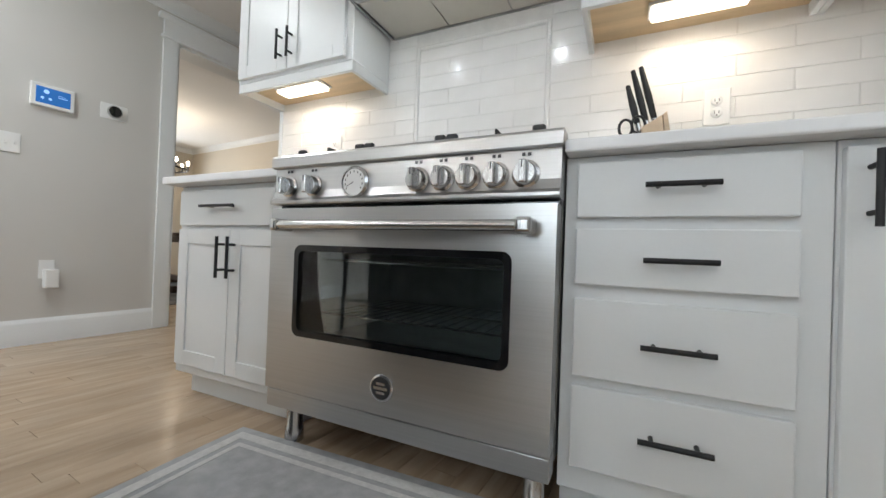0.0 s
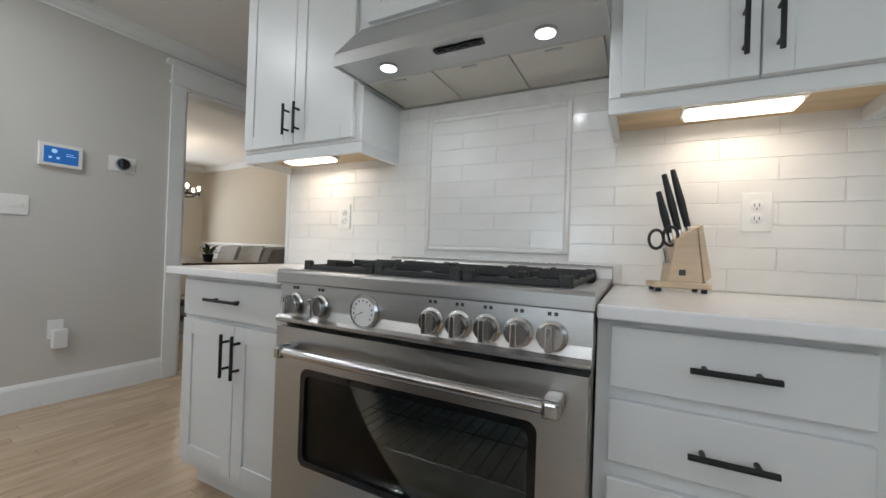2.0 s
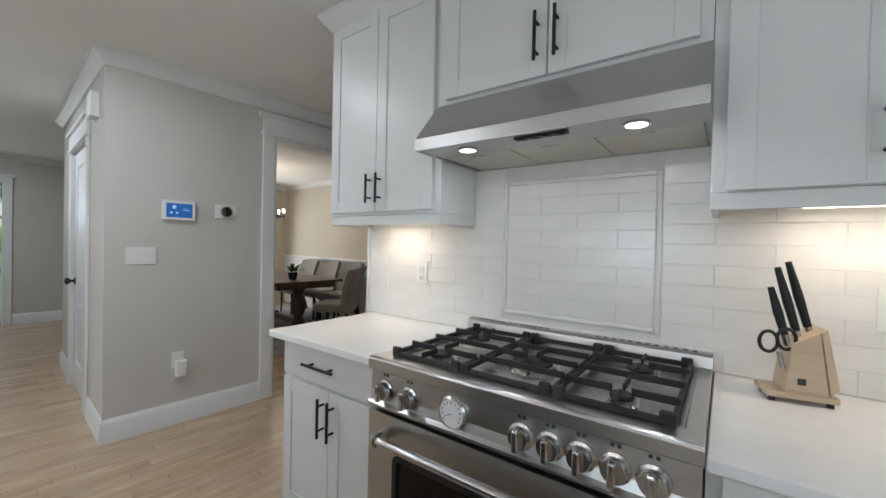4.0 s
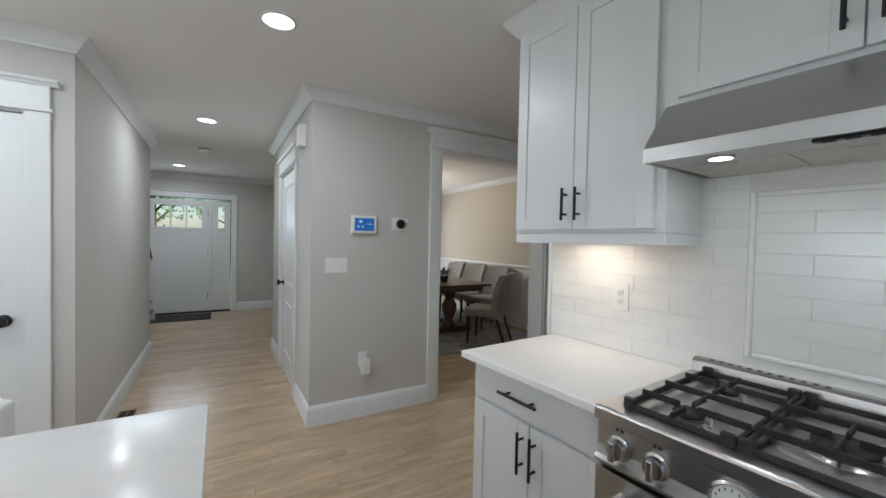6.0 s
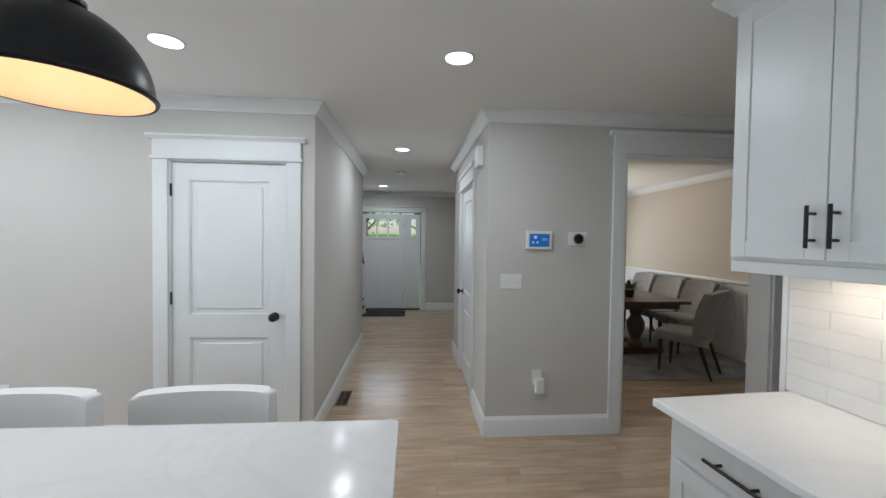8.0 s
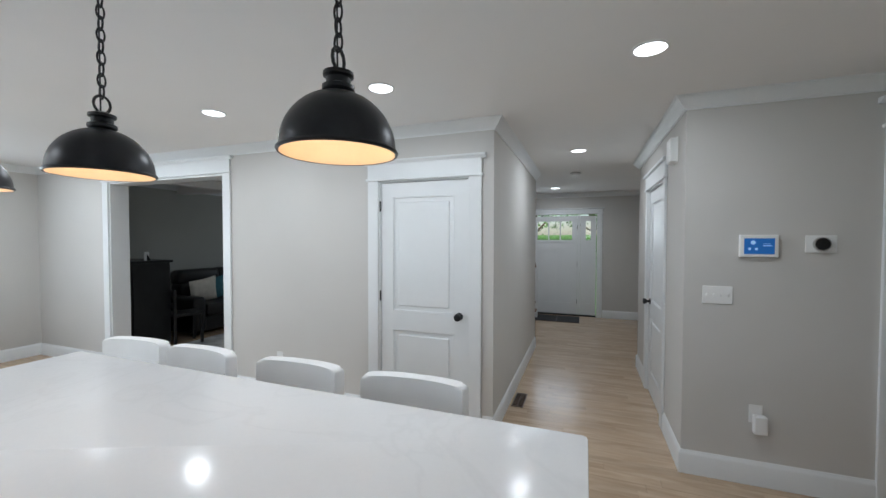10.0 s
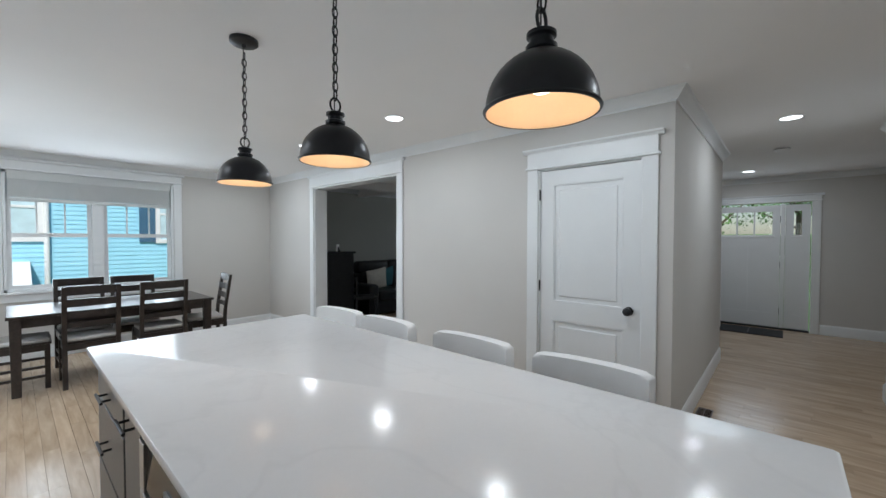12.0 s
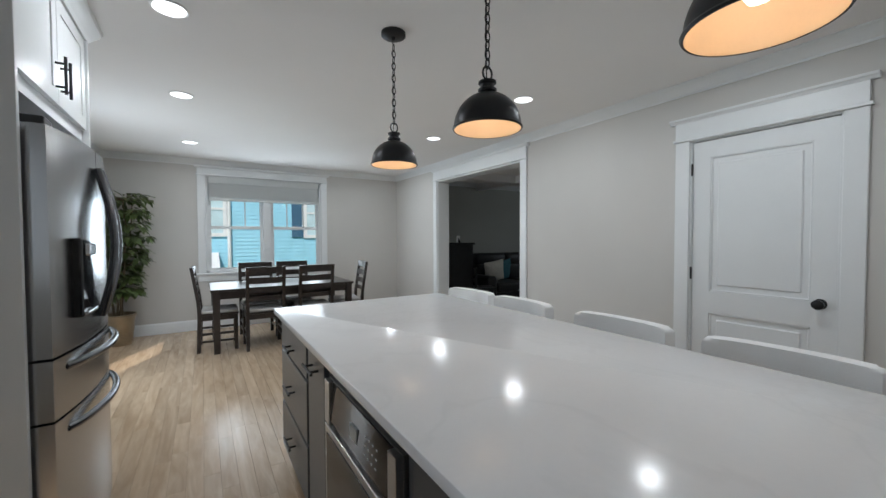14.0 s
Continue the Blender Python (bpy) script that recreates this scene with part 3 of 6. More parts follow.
def front_door():
    d = thing("door_front", FX + 0.002, -2.23, 0, 0, "closed white front door with three-lite glass and sidelights", "front door", kind="structure")
    def leaf(nm, ya, yb, panes, x0=-0.09, x1=-0.045):
        g = part(nm, B((x0, x1, ya, ya + 0.1, 0.03, 2.03), (x0, x1, yb - 0.1, yb, 0.03, 2.03), (x0, x1, ya + 0.1, yb - 0.1, 0.03, 0.26), (x0, x1, ya + 0.1, yb - 0.1, 1.33, 1.545), (x0, x1, ya + 0.1, yb - 0.1, 1.93, 2.03)), M_TRIM, d)
        part("recessed_panel", B((x0 + 0.012, x1 - 0.012, ya + 0.1, yb - 0.1, 0.26, 1.33)), M_TRIM, g)
        part("shelf_bead", B((x1, x1 + 0.014, ya + 0.07, yb - 0.07, 1.50, 1.53), bevel=0.004), M_TRIM, g)
        wpan = (yb - ya - 0.2) / panes
        for i in range(panes):
            a = ya + 0.1 + i * wpan
            p = part("pane", B((-0.07, -0.064, a, a + wpan, 1.545, 1.93)), M_GLASS, g)
            p.visible_shadow = False
            if i:
                part("muntin", B((x0 + 0.01, x1 - 0.002, a - 0.011, a + 0.011, 1.545, 1.93)), M_TRIM, g)
        return g
    main = leaf("door_leaf", -0.455, 0.44, 3)
    part("mid_stile", B((-0.092, -0.043, -0.03, 0.03, 0.26, 1.33)), M_TRIM, main)
    leaf("sidelight", 0.50, 0.795, 1)
    leaf("sidelight", -0.80, -0.51, 1)
    for y in ((0.443, 0.497), (-0.507, -0.458)):
        part("mullion_post", B((-0.13, -0.02, *y, 0.0, 2.05)), M_TRIM, d)
    part("sill", B((-0.15, -0.01, -0.80, 0.80, 0.0, 0.028)), M_BLACK, d, "dark metal threshold")
    for z in (1.06, 0.925):
        part("lock", lathe([(0.028, 0), (0.03, 0.012), (0.018, 0.02), (0.026, 0.04), (0.0, 0.05)], 18, "X", (-0.045, -0.40, z)), M_BLACK, main, "black door hardware", 40)
    for z in (0.3, 1.05, 1.8):
        part("hinge", rod((-0.04, 0.443, z - 0.05), (-0.04, 0.443, z + 0.05), 0.008), M_BLACK, main)


front_door()


def double_window():
    w = thing("window_south", 0.055, SY - 0.02, 0.83, 0, "white double-hung window pair looking onto a blue house", "window", kind="structure")
    W, H = 0.8335, 1.435
    part("frame", B((-W, -W + 0.03, -0.14, 0.02, 0, H), (W - 0.03, W, -0.14, 0.02, 0, H), (-W, W, -0.14, 0.02, 0, 0.03), (-W, W, -0.14, 0.02, H - 0.03, H)), M_TRIM, w)
    part("mullion", B((-0.06, 0.06, -0.10, 0.01, 0.03, H - 0.03), bevel=0.004), M_TRIM, w)
    for sx in (-1, 1):
        a, b = (0.06, W - 0.03) if sx > 0 else (-W + 0.03, -0.06)
        for nm, z0, z1, y in (("lower_sash", 0.03, 0.69, -0.05), ("upper_sash", 0.66, H - 0.03, -0.09)):
            s = part(nm, B((a, a + 0.04, y, y + 0.035, z0, z1), (b - 0.04, b, y, y + 0.035, z0, z1), (a + 0.04, b - 0.04, y, y + 0.035, z0, z0 + 0.04), (a + 0.04, b - 0.04, y, y + 0.035, z1 - 0.04, z1)), M_TRIM, w)
            p = part("pane", B((a + 0.04, b - 0.04, y + 0.012, y + 0.018, z0 + 0.04, z1 - 0.04)), M_GLASS, s)
            p.visible_shadow = False
            if nm == "upper_sash":
                for i in (1, 2):
                    x = a + (b - a) * i / 3
                    part("muntin", B((x - 0.008, x + 0.008, y + 0.004, y + 0.03, z0 + 0.04, z1 - 0.04)), M_TRIM, s)
            else:
                part("sash_lock", B(((a + b) / 2 - 0.03, (a + b) / 2 + 0.03, y + 0.03, y + 0.05, z1 - 0.01, z1 + 0.012), bevel=0.004), M_TRIM, s)


double_window()


def raised_blind():
    b = thing("window_blind", 0.055, SY - 0.005, 1.905, 0, "white slatted window blind, drawn up under its valance", "blind")
    part("valance", B((-0.793, 0.793, 0.005, 0.018, 0.255, 0.352), bevel=0.003), M_BLIND, b)
    for i in range(17):
        z = 0.05 + i * 0.0125
        part("slat", B((-0.785, 0.785, -0.03, 0.010 + 0.004 * (i % 2), z, z + 0.0105), bevel=0.002, seg=1), M_BLIND, b)
    part("bottom_rail", B((-0.785, 0.785, -0.032, 0.016, 0.0, 0.045), bevel=0.005), M_BLIND, b)


raised_blind()

# patio door and an assumed kitchen window in the east wall, both out of view
for nm, ya, yb, za, zb in (("window_patio", -6.6, -5.7, 0.06, 2.03), ("window_kitchen", -2.2, -0.9, 1.0, 2.1)):
    w = thing(nm, EX + 0.05, (ya + yb) / 2, za, 0, "unseen white framed window in the east wall", "window", kind="structure")
    h, z = (yb - ya) / 2, zb - za
    part("frame", B((0, 0.06, -h, -h + 0.03, 0, z), (0, 0.06, h - 0.03, h, 0, z), (0, 0.06, -h, h, 0, 0.03), (0, 0.06, -h, h, z - 0.03, z)), M_TRIM, w)
    p = part("pane", B((0.02, 0.026, -h + 0.03, h - 0.03, 0.03, z - 0.03)), M_GLASS, w)
    p.visible_shadow = False

# ---- dining room wainscot, stairs ----
def wainscot():
    w = thing("trim_wainscot", WB, 2.65, 0, 0, "white panelled wainscot with a chair rail", "wainscot", kind="structure")
    part("backing", B((-4.65, 0, -0.01, 0, 0.15, 0.98)), M_TRIM, w)
    part("chair_rail", B((-4.65, 0, -0.045, 0, 0.98, 1.025), bevel=0.012, seg=3), M_TRIM, w)
    for i in range(6):
        a, b = -0.75 * i - 0.72, -0.75 * i - 0.1
        part("panel_mould", B((a, b, -0.024, -0.01, 0.26, 0.285), (a, b, -0.024, -0.01, 0.86, 0.885), (a, a + 0.025, -0.024, -0.01, 0.285, 0.86), (b - 0.025, b, -0.024, -0.01, 0.285, 0.86)), M_TRIM, w)


wainscot()


def staircase():
    s = thing("staircase", -7.0, -3.02, 0, 0, "white staircase with brown wooden treads and a handrail", "staircase", kind="structure")
    for i in range(9):
        x = i * 0.235
        part("riser", B((x, x + 0.02, -0.52, 0.45, i * 0.18, i * 0.18 + 0.16)), M_TRIM, s)
        part("tread", B((x - 0.03, x + 0.245, -0.52, 0.50, i * 0.18 + 0.16, i * 0.18 + 0.185), bevel=0.008), M_TREAD, s, "brown wooden tread")
        part("stringer", B((x + 0.02, x + 0.235, 0.43, 0.455, 0, i * 0.18 + 0.16)), M_TRIM, s)
        part("baluster", B((x + 0.09, x + 0.12, 0.435, 0.465, i * 0.18 + 0.185, min(i * 0.175 + 1.02, 2.2))), M_TRIM, s)
    part("newel", B((-0.10, 0.0, 0.40, 0.50, 0, 1.1), bevel=0.01), M_TRIM, s)
    bm = bmesh.new()
    add_rod(bm, (-0.05, 0.45, 0.98), (1.6, 0.45, 2.2), 0.028, seg=12)
    part("handrail", bm, M_TREAD, s, "brown wooden handrail")


staircase()

# living room beams
for i, y in enumerate((-7.3, -6.0)):
    structure("ceiling_beam_%d" % (i + 1), B((-7.0, WB, y - 0.09, y + 0.09, CEIL - 0.14, CEIL), bevel=0.01), M_CEIL, "painted coffer beam across the living room ceiling")
structure("ceiling_beam_3", B((-4.2, -4.02, -8.45, -4.35, CEIL - 0.14, CEIL - 0.001), bevel=0.01), M_CEIL, "painted coffer beam across the living room ceiling")

# ---- kitchen run along the range wall ----
FY = -0.61      # front of doors and drawers
before_run = set(scene.objects)


def pull(parent, x, z, length, vertical, y=FY, name="pull", standoff=0.032):
    """A black bar pull on two posts."""
    h = length / 2
    bm = bmesh.new()
    if vertical:
        add_rod(bm, (x, y - standoff, z - h), (x, y - standoff, z + h), 0.006)
        for s in (-1, 1):
            add_rod(bm, (x, y, z + s * h * 0.62), (x, y - standoff, z + s * h * 0.62), 0.005)
    else:
        add_rod(bm, (x - h, y - standoff, z), (x + h, y - standoff, z), 0.006)
        for s in (-1, 1):
            add_rod(bm, (x + s * h * 0.62, y, z), (x + s * h * 0.62, y - standoff, z), 0.005)
    return part(name, bm, M_BLACK, parent, "matte black bar pull", 40)


def shaker(parent, x0, x1, z0, z1, y=FY, name="door", s=0.06):
    """A shaker door: a recessed panel held by stiles and rails."""
    t = 0.02
    d = part(name, B((x0 + s - 0.004, x1 - s + 0.004, y + 0.006, y + t - 0.003, z0 + s - 0.004, z1 - s + 0.004)), M_CAB, parent)
    for b in ((x0, x0 + s), (x1 - s, x1)):
        part("stile", B((*b, y, y + t, z0, z1), bevel=0.0015, seg=1), M_CAB, d)
    for b in ((z0, z0 + s), (z1 - s, z1)):
        part("rail", B((x0 + s, x1 - s, y, y + t, *b), bevel=0.0008, seg=1), M_CAB, d)
    return d


def slab(parent, x0, x1, z0, z1, y=FY, material=None, name="drawer_front"):
    return part(name, B((x0, x1, y, y + 0.02, z0, z1), bevel=0.003), material or M_CAB, parent)


def base_left():
    c = thing("base_cabinet", 0.03, 0.045, 0, 0, "white painted base cabinet with one drawer over two doors", "cabinet")
    part("body", B((-0.72, -0.042, -0.59, -0.05, 0.10, 0.889), bevel=0.002), M_CAB, c)
    part("toe_kick", B((-0.70, -0.042, -0.53, -0.05, 0.0, 0.10)), M_CAB, c)
    pull(slab(c, -0.70, -0.06, 0.725, 0.868), -0.42, 0.80, 0.20, False)
    for a, b, px in ((-0.70, -0.376, -0.405), (-0.372, -0.06, -0.343)):
        pull(shaker(c, a, b, 0.14, 0.708), px, 0.60, 0.16, True)


def base_drawers():
    c = thing("base_cabinet", 0, 0, 0, 0, "white painted base cabinet with a stack of four drawers", "cabinet")
    part("body", B((0.917, 1.405, -0.59, -0.004, 0.10, 0.889), bevel=0.002), M_CAB, c)
    part("toe_kick", B((0.917, 1.405, -0.53, -0.01, 0.0, 0.10)), M_CAB, c)
    for z0, z1, pz in ((0.744, 0.872, 0.81), (0.588, 0.718, 0.649), (0.374, 0.555, 0.464), (0.162, 0.352, 0.267)):
        pull(slab(c, 0.945, 1.352, z0, z1), 1.153, pz, 0.135, False)


def base_right():
    c = thing("base_cabinet", 0, 0, 0, 0, "white painted base cabinet with tall shaker doors", "cabinet")
    part("body", B((1.407, 2.07, -0.59, -0.004, 0.10, 0.889), bevel=0.002), M_CAB, c)
    part("toe_kick", B((1.407, 2.07, -0.53, -0.01, 0.0, 0.10)), M_CAB, c)
    for a, b, px in ((1.413, 1.738, 1.444), (1.742, 2.06, 1.772)):
        pull(shaker(c, a, b, 0.14, 0.872), px, 0.79, 0.135, True)


base_left()
base_drawers()
base_right()


def worktop(x0, x1, label):
    ob = part("worktop", B((x0, x1, -0.625 if x0 < 0 else -0.65, -0.002, 0.89, 0.92), bevel=0.005, seg=3), M_QUARTZ)
    tagged(ob, label, "worktop")


worktop(-0.70, -0.008, "short white quartz worktop beside the steel range")
worktop(0.919, 2.098, "long white quartz worktop under the upper cabinets")


def upper(name_x0, x1, z0, ztop, doors, label, under=True, light_x=None, filler=None):
    x0 = name_x0
    c = thing("wall_cabinet", 0.02 if x0 < -0.5 else 0, 0.03 if x0 < -0.5 else 0, 0, 0, label, "cabinet")
    y = -0.33
    if under:
        part("body", B((x0, x1, -0.31, -0.004, z0 + 0.045, ztop), bevel=0.002), M_CAB, c)
        part("light_rail", B((x0, x1, -0.31, -0.292, z0, z0 + 0.044), (x0, x0 + 0.018, -0.292, -0.004, z0, z0 + 0.044), (x1 - 0.018, x1, -0.292, -0.004, z0, z0 + 0.044), bevel=0.002), M_CAB, c)
        part("underside", B((x0 + 0.018, x1 - 0.018, -0.292, -0.006, z0 + 0.038, z0 + 0.0445)), M_CABIN, c, "bare maple underside")
    else:
        part("body", B((x0, x1, -0.31, -0.004, z0, ztop), bevel=0.002), M_CAB, c)
    for a, b, za, zb, px, pz, pl in doors:
        pull(shaker(c, a, b, za, zb, y), px, pz, pl, True, y)
    prof = [(0, 0), (0, -0.085), (0.010, -0.085), (0.02, -0.07), (0.045, -0.04), (0.06, -0.02), (0.066, 0)]
    part("crown", moulding(prof, (x0, -0.31), (x1, -0.31), (0, -1), CEIL - 0.002, 1 if x0 < -0.5 else 0, 0), M_CAB, c)
    if x0 < -0.5:
        part("crown_return", moulding(prof, (x0, -0.31), (x0, -0.004), (-1, 0), CEIL - 0.002, 1, 0), M_CAB, c)
    return c


upper(-0.74, -0.03, 1.405, 2.44, [(-0.725, -0.3985, 1.465, 2.40, -0.43, 1.57, 0.135), (-0.3955, -0.065, 1.465, 2.40, -0.365, 1.57, 0.135)],
      "tall white shaker wall cabinet with two doors")
upper(-0.008, 0.902, 1.862, 2.44, [(0.036, 0.449, 1.888, 2.40, 0.418, 2.01, 0.16), (0.454, 0.872, 1.888, 2.40, 0.485, 2.01, 0.16)],
      "short white wall cabinet above the range hood", under=False)
upper(0.904, 1.56, 1.425, 2.44, [(0.935, 1.242, 1.472, 2.40, 1.21, 1.585, 0.14), (1.247, 1.545, 1.472, 2.40, 1.277, 1.585, 0.14)],
      "white shaker wall cabinet with a lit underside")
upper(1.562, 2.096, 1.425, 2.44, [(1.578, 1.828, 1.472, 2.40, 1.80, 1.585, 0.14), (1.832, 2.082, 1.472, 2.40, 1.86, 1.585, 0.14)],
      "white shaker wall cabinet in the corner")


def strip_light(x0, x1, z):
    t = thing("under_cabinet_light", (x0 + x1) / 2, -0.16, z, 0, "white strip light switched on under a wall cabinet", "strip light")
    h = (x1 - x0) / 2
    part("housing", B((-h, h, -0.045, 0.045, -0.012, 0.0), bevel=0.003), M_LAMINATE, t)
    part("diffuser", B((-h + 0.01, h - 0.01, -0.04, 0.04, -0.026, -0.0125), bevel=0.006), M_STRIP, t, "glowing frosted diffuser")
    area_lamp("strip_lamp", ((x0 + x1) / 2, -0.16, z - 0.033), ((x0 + x1) / 2, -0.14, 0), h * 1.9, 0.07, 0.75 * (x1 - x0) / 0.3, (1.0, 0.84, 0.66))


strip_light(-0.56, -0.27, 1.443)
strip_light(1.095, 1.375, 1.463)


def range_hood():
    h = thing("range_hood", 0.455, 0, 1.66, 0, "brushed steel under-cabinet range hood with two lights on", "range hood")
    w = 0.449
    out = [(-0.006, 0.2), (-0.006, 0.012), (-0.468, 0.012), (-0.468, 0.044), (-0.335, 0.203)]
    part("canopy", prism(out, "x", -w, w), M_STEEL, h)
    part("lower_rim", B((-w, w, -0.470, -0.458, 0.0, 0.0115), (-w, w, -0.02, -0.008, 0.0, 0.0115), (-w, -w + 0.012, -0.458, -0.02, 0.0, 0.0115), (w - 0.012, w, -0.458, -0.02, 0.0, 0.0115)), M_STEEL, h)
    part("light_strip", B((-w + 0.012, w - 0.012, -0.458, -0.30, 0.004, 0.0115)), M_STEEL, h)
    for i in range(3):
        a = -0.43 + i * 0.288
        f = part("filter", B((a, a + 0.284, -0.298, -0.022, 0.003, 0.0115), bevel=0.002), M_FILTER, h, "pale metal grease filter")
        part("latch", B((a + 0.11, a + 0.165, -0.285, -0.272, -0.001, 0.004), bevel=0.001), M_STEEL, f)
    for x in (-0.27, 0.28):
        part("hood_lamp", lathe([(0.036, 0.004), (0.036, -0.002), (0.030, -0.003)], 24, "Z", (x, -0.385, 0)), M_CHROME, h, "", 40)
        part("hood_bulb", lathe([(0.029, 0.0), (0.029, -0.0035), (0.0, -0.004)], 20, "Z", (x, -0.385, 0)), M_LAMP, h, "lit round lamp")
        area_lamp("hood_light", (0.455 + x, -0.385, 1.65), (0.455 + x, -0.30, 0.9), 0.05, 0.05, 0.35, NEUTRAL, "DISK")
    part("control_slot", B((-0.07, 0.10, -0.425, -0.400, -0.002, 0.003), bevel=0.001), M_BLACK, h)
    for i in range(4):
        part("button", B((-0.055 + i * 0.04, -0.03 + i * 0.04, -0.42, -0.405, -0.005, -0.002)), M_BLKGLASS, h)


range_hood()


def knob(parent, x, z):
    k = part("knob", lathe([(0.034, 0), (0.034, 0.006), (0.027, 0.009), (0.027, 0.024), (0.025, 0.027), (0, 0.027)], 28, "Y", (x, -0.654, z)), M_CHROME, parent, "polished steel control knob", 35)
    part("grip", B((x - 0.0085, x + 0.0085, -0.70, -0.678, z - 0.027, z + 0.027), bevel=0.004), M_CHROME, k)
    part("pointer", B((x - 0.001, x + 0.001, -0.7012, -0.6995, z + 0.008, z + 0.024)), M_INK, k)
    part("mark", B((x - 0.011, x - 0.003, -0.6558, -0.654, z + 0.044, z + 0.052), (x + 0.003, x + 0.011, -0.6558, -0.654, z + 0.044, z + 0.052)), M_INK, parent)


def cooking_range():
    r = thing("cooking_range", 0, 0, 0, 0, "brushed stainless steel gas range with five burners", "range")
    W = 0.912
    part("front_frame", holed_plate(0.002, W, 0.16, 0.90, 0.10, W - 0.10, 0.34, 0.72, -0.60, -0.575), M_STEEL, r)
    for x in (0.002, W - 0.028):
        part("side_panel", B((x, x + 0.028, -0.575, -0.01, 0.16, 0.90)), M_STEEL, r)
    part("back_panel", B((0.03, W - 0.028, -0.035, -0.01, 0.16, 0.90)), M_STEEL, r)
    part("base_panel", B((0.03, W - 0.028, -0.575, -0.035, 0.16, 0.19)), M_STEEL, r)
    cav = part("oven_cavity", B((0.10, 0.11, -0.57, -0.10, 0.34, 0.72), (W - 0.11, W - 0.10, -0.57, -0.10, 0.34, 0.72), (0.11, W - 0.11, -0.11, -0.10, 0.34, 0.72), (0.11, W - 0.11, -0.57, -0.11, 0.34, 0.35), (0.11, W - 0.11, -0.57, -0.11, 0.71, 0.72)), M_OVEN, r, "dark enamelled oven cavity")
    for z in (0.43, 0.61):
        bm = bmesh.new()
        for i in range(17):
            x = 0.125 + i * (W - 0.25) / 16
            add_rod(bm, (x, -0.55, z), (x, -0.13, z), 0.0025, seg=6)
        for y in (-0.55, -0.34, -0.13):
            add_rod(bm, (0.115, y, z), (W - 0.115, y, z), 0.004, seg=6)
        part("oven_rack", bm, M_CHROME, cav)
    part("control_panel", prism([(-0.60, 0.785), (-0.668, 0.785), (-0.672, 0.790), (-0.672, 0.797), (-0.662, 0.806), (-0.655, 0.83), (-0.652, 0.905), (-0.60, 0.905)], "x", 0.0, 0.914), M_STEEL, r)
    part("front_rail", prism([(-0.60, 0.903), (-0.664, 0.903), (-0.668, 0.907), (-0.668, 0.936), (-0.665, 0.942), (-0.658, 0.945), (-0.60, 0.945)], "x", -0.004, 0.918), M_STEEL, r, "flat steel front rail", 20)
    for x in (0.066, 0.168, 0.54, 0.614, 0.686, 0.759, 0.833):
        knob(r, x, 0.843)
    g = part("thermometer", lathe([(0.046, 0), (0.048, 0.012), (0.042, 0.018), (0.040, 0.014), (0.0, 0.014)], 36, "Y", (0.333, -0.653, 0.845)), M_CHROME, r, "round oven thermometer", 40)
    part("dial", lathe([(0.039, 0), (0.0, 0.0006)], 32, "Y", (0.333, -0.6672, 0.845)), M_LAMINATE, g, "white dial")
    for i in range(11):
        a = radians(215 - i * 25)
        cx, cz = 0.333 + 0.031 * math.cos(a), 0.845 + 0.031 * math.sin(a)
        part("tick", B((cx - 0.0012, cx + 0.0012, -0.6686, -0.6676, cz - 0.003, cz + 0.003)), M_INK, g)
    part("needle", rod((0.333, -0.6692, 0.845), (0.308, -0.6692, 0.833), 0.0012, 0.0005, 6), M_INK, g)
    # oven door
    d0, d1 = 0.195, 0.772
    w0, w1, v0, v1 = 0.112, 0.810, 0.372, 0.658
    d = part("oven_door", holed_plate(0.004, 0.910, d0, d1, w0 + 0.012, w1 - 0.012, v0 + 0.012, v1 - 0.012, -0.668, -0.605), M_STEEL, r)
    bm = bmesh.new()
    loops = []
    for inset, rad, y in ((0.0, 0.026, -0.6675), (0.001, 0.026, -0.6705), (0.019, 0.02, -0.6705), (0.02, 0.02, -0.652)):
        ring = []
        for cx, cz, q in ((w1, v1, 0), (w0, v1, 90), (w0, v0, 180), (w1, v0, 270)):
            sx, sz = (1 if cx == w1 else -1), (1 if cz == v1 else -1)
            for k in range(7):
                an = radians(q + 15 * k)
                ring.append(bm.verts.new((cx - sx * (inset + rad) + rad * math.cos(an), y, cz - sz * (inset + rad) + rad * math.sin(an))))
        loops.append(ring)
    for p0, p1 in zip(loops, loops[1:]):
        for k in range(len(p0)):
            bm.faces.new((p0[k], p0[(k + 1) % len(p0)], p1[(k + 1) % len(p1)], p1[k]))
    part("window_frame", bm, M_BLKGLASS, d, "black glass border with round corners")
    part("window_pane", B((w0 + 0.0125, w1 - 0.0125, -0.662, -0.656, v0 + 0.0125, v1 - 0.0125)), M_OVGLASS, d, "tinted oven window")
    part("door_gap", B((0.004, 0.908, -0.63, -0.606, 0.773, 0.784)), M_BLKGLASS, r)
    hd = part("handle", rod((0.10, -0.724, 0.716), (0.835, -0.724, 0.716), 0.0135, seg=20), M_CHROME, d, "round steel bar handle", 40)
    for x0, x1 in ((0.078, 0.106), (0.83, 0.868)):
        part("handle_bracket", B((x0, x1, -0.742, -0.668, 0.697, 0.735), bevel=0.009, seg=3), M_CHROME, hd)
    b = part("badge", lathe([(0.036, 0), (0.037, 0.004), (0.033, 0.006), (0.0, 0.006)], 32, "Y", (0.458, -0.668, 0.272)), M_CHROME, d, "round embossed badge", 40)
    part("badge_face", lathe([(0.031, 0), (0.031, 0.0018), (0, 0.002)], 28, "Y", (0.458, -0.6738, 0.272)), M_IRON, b)
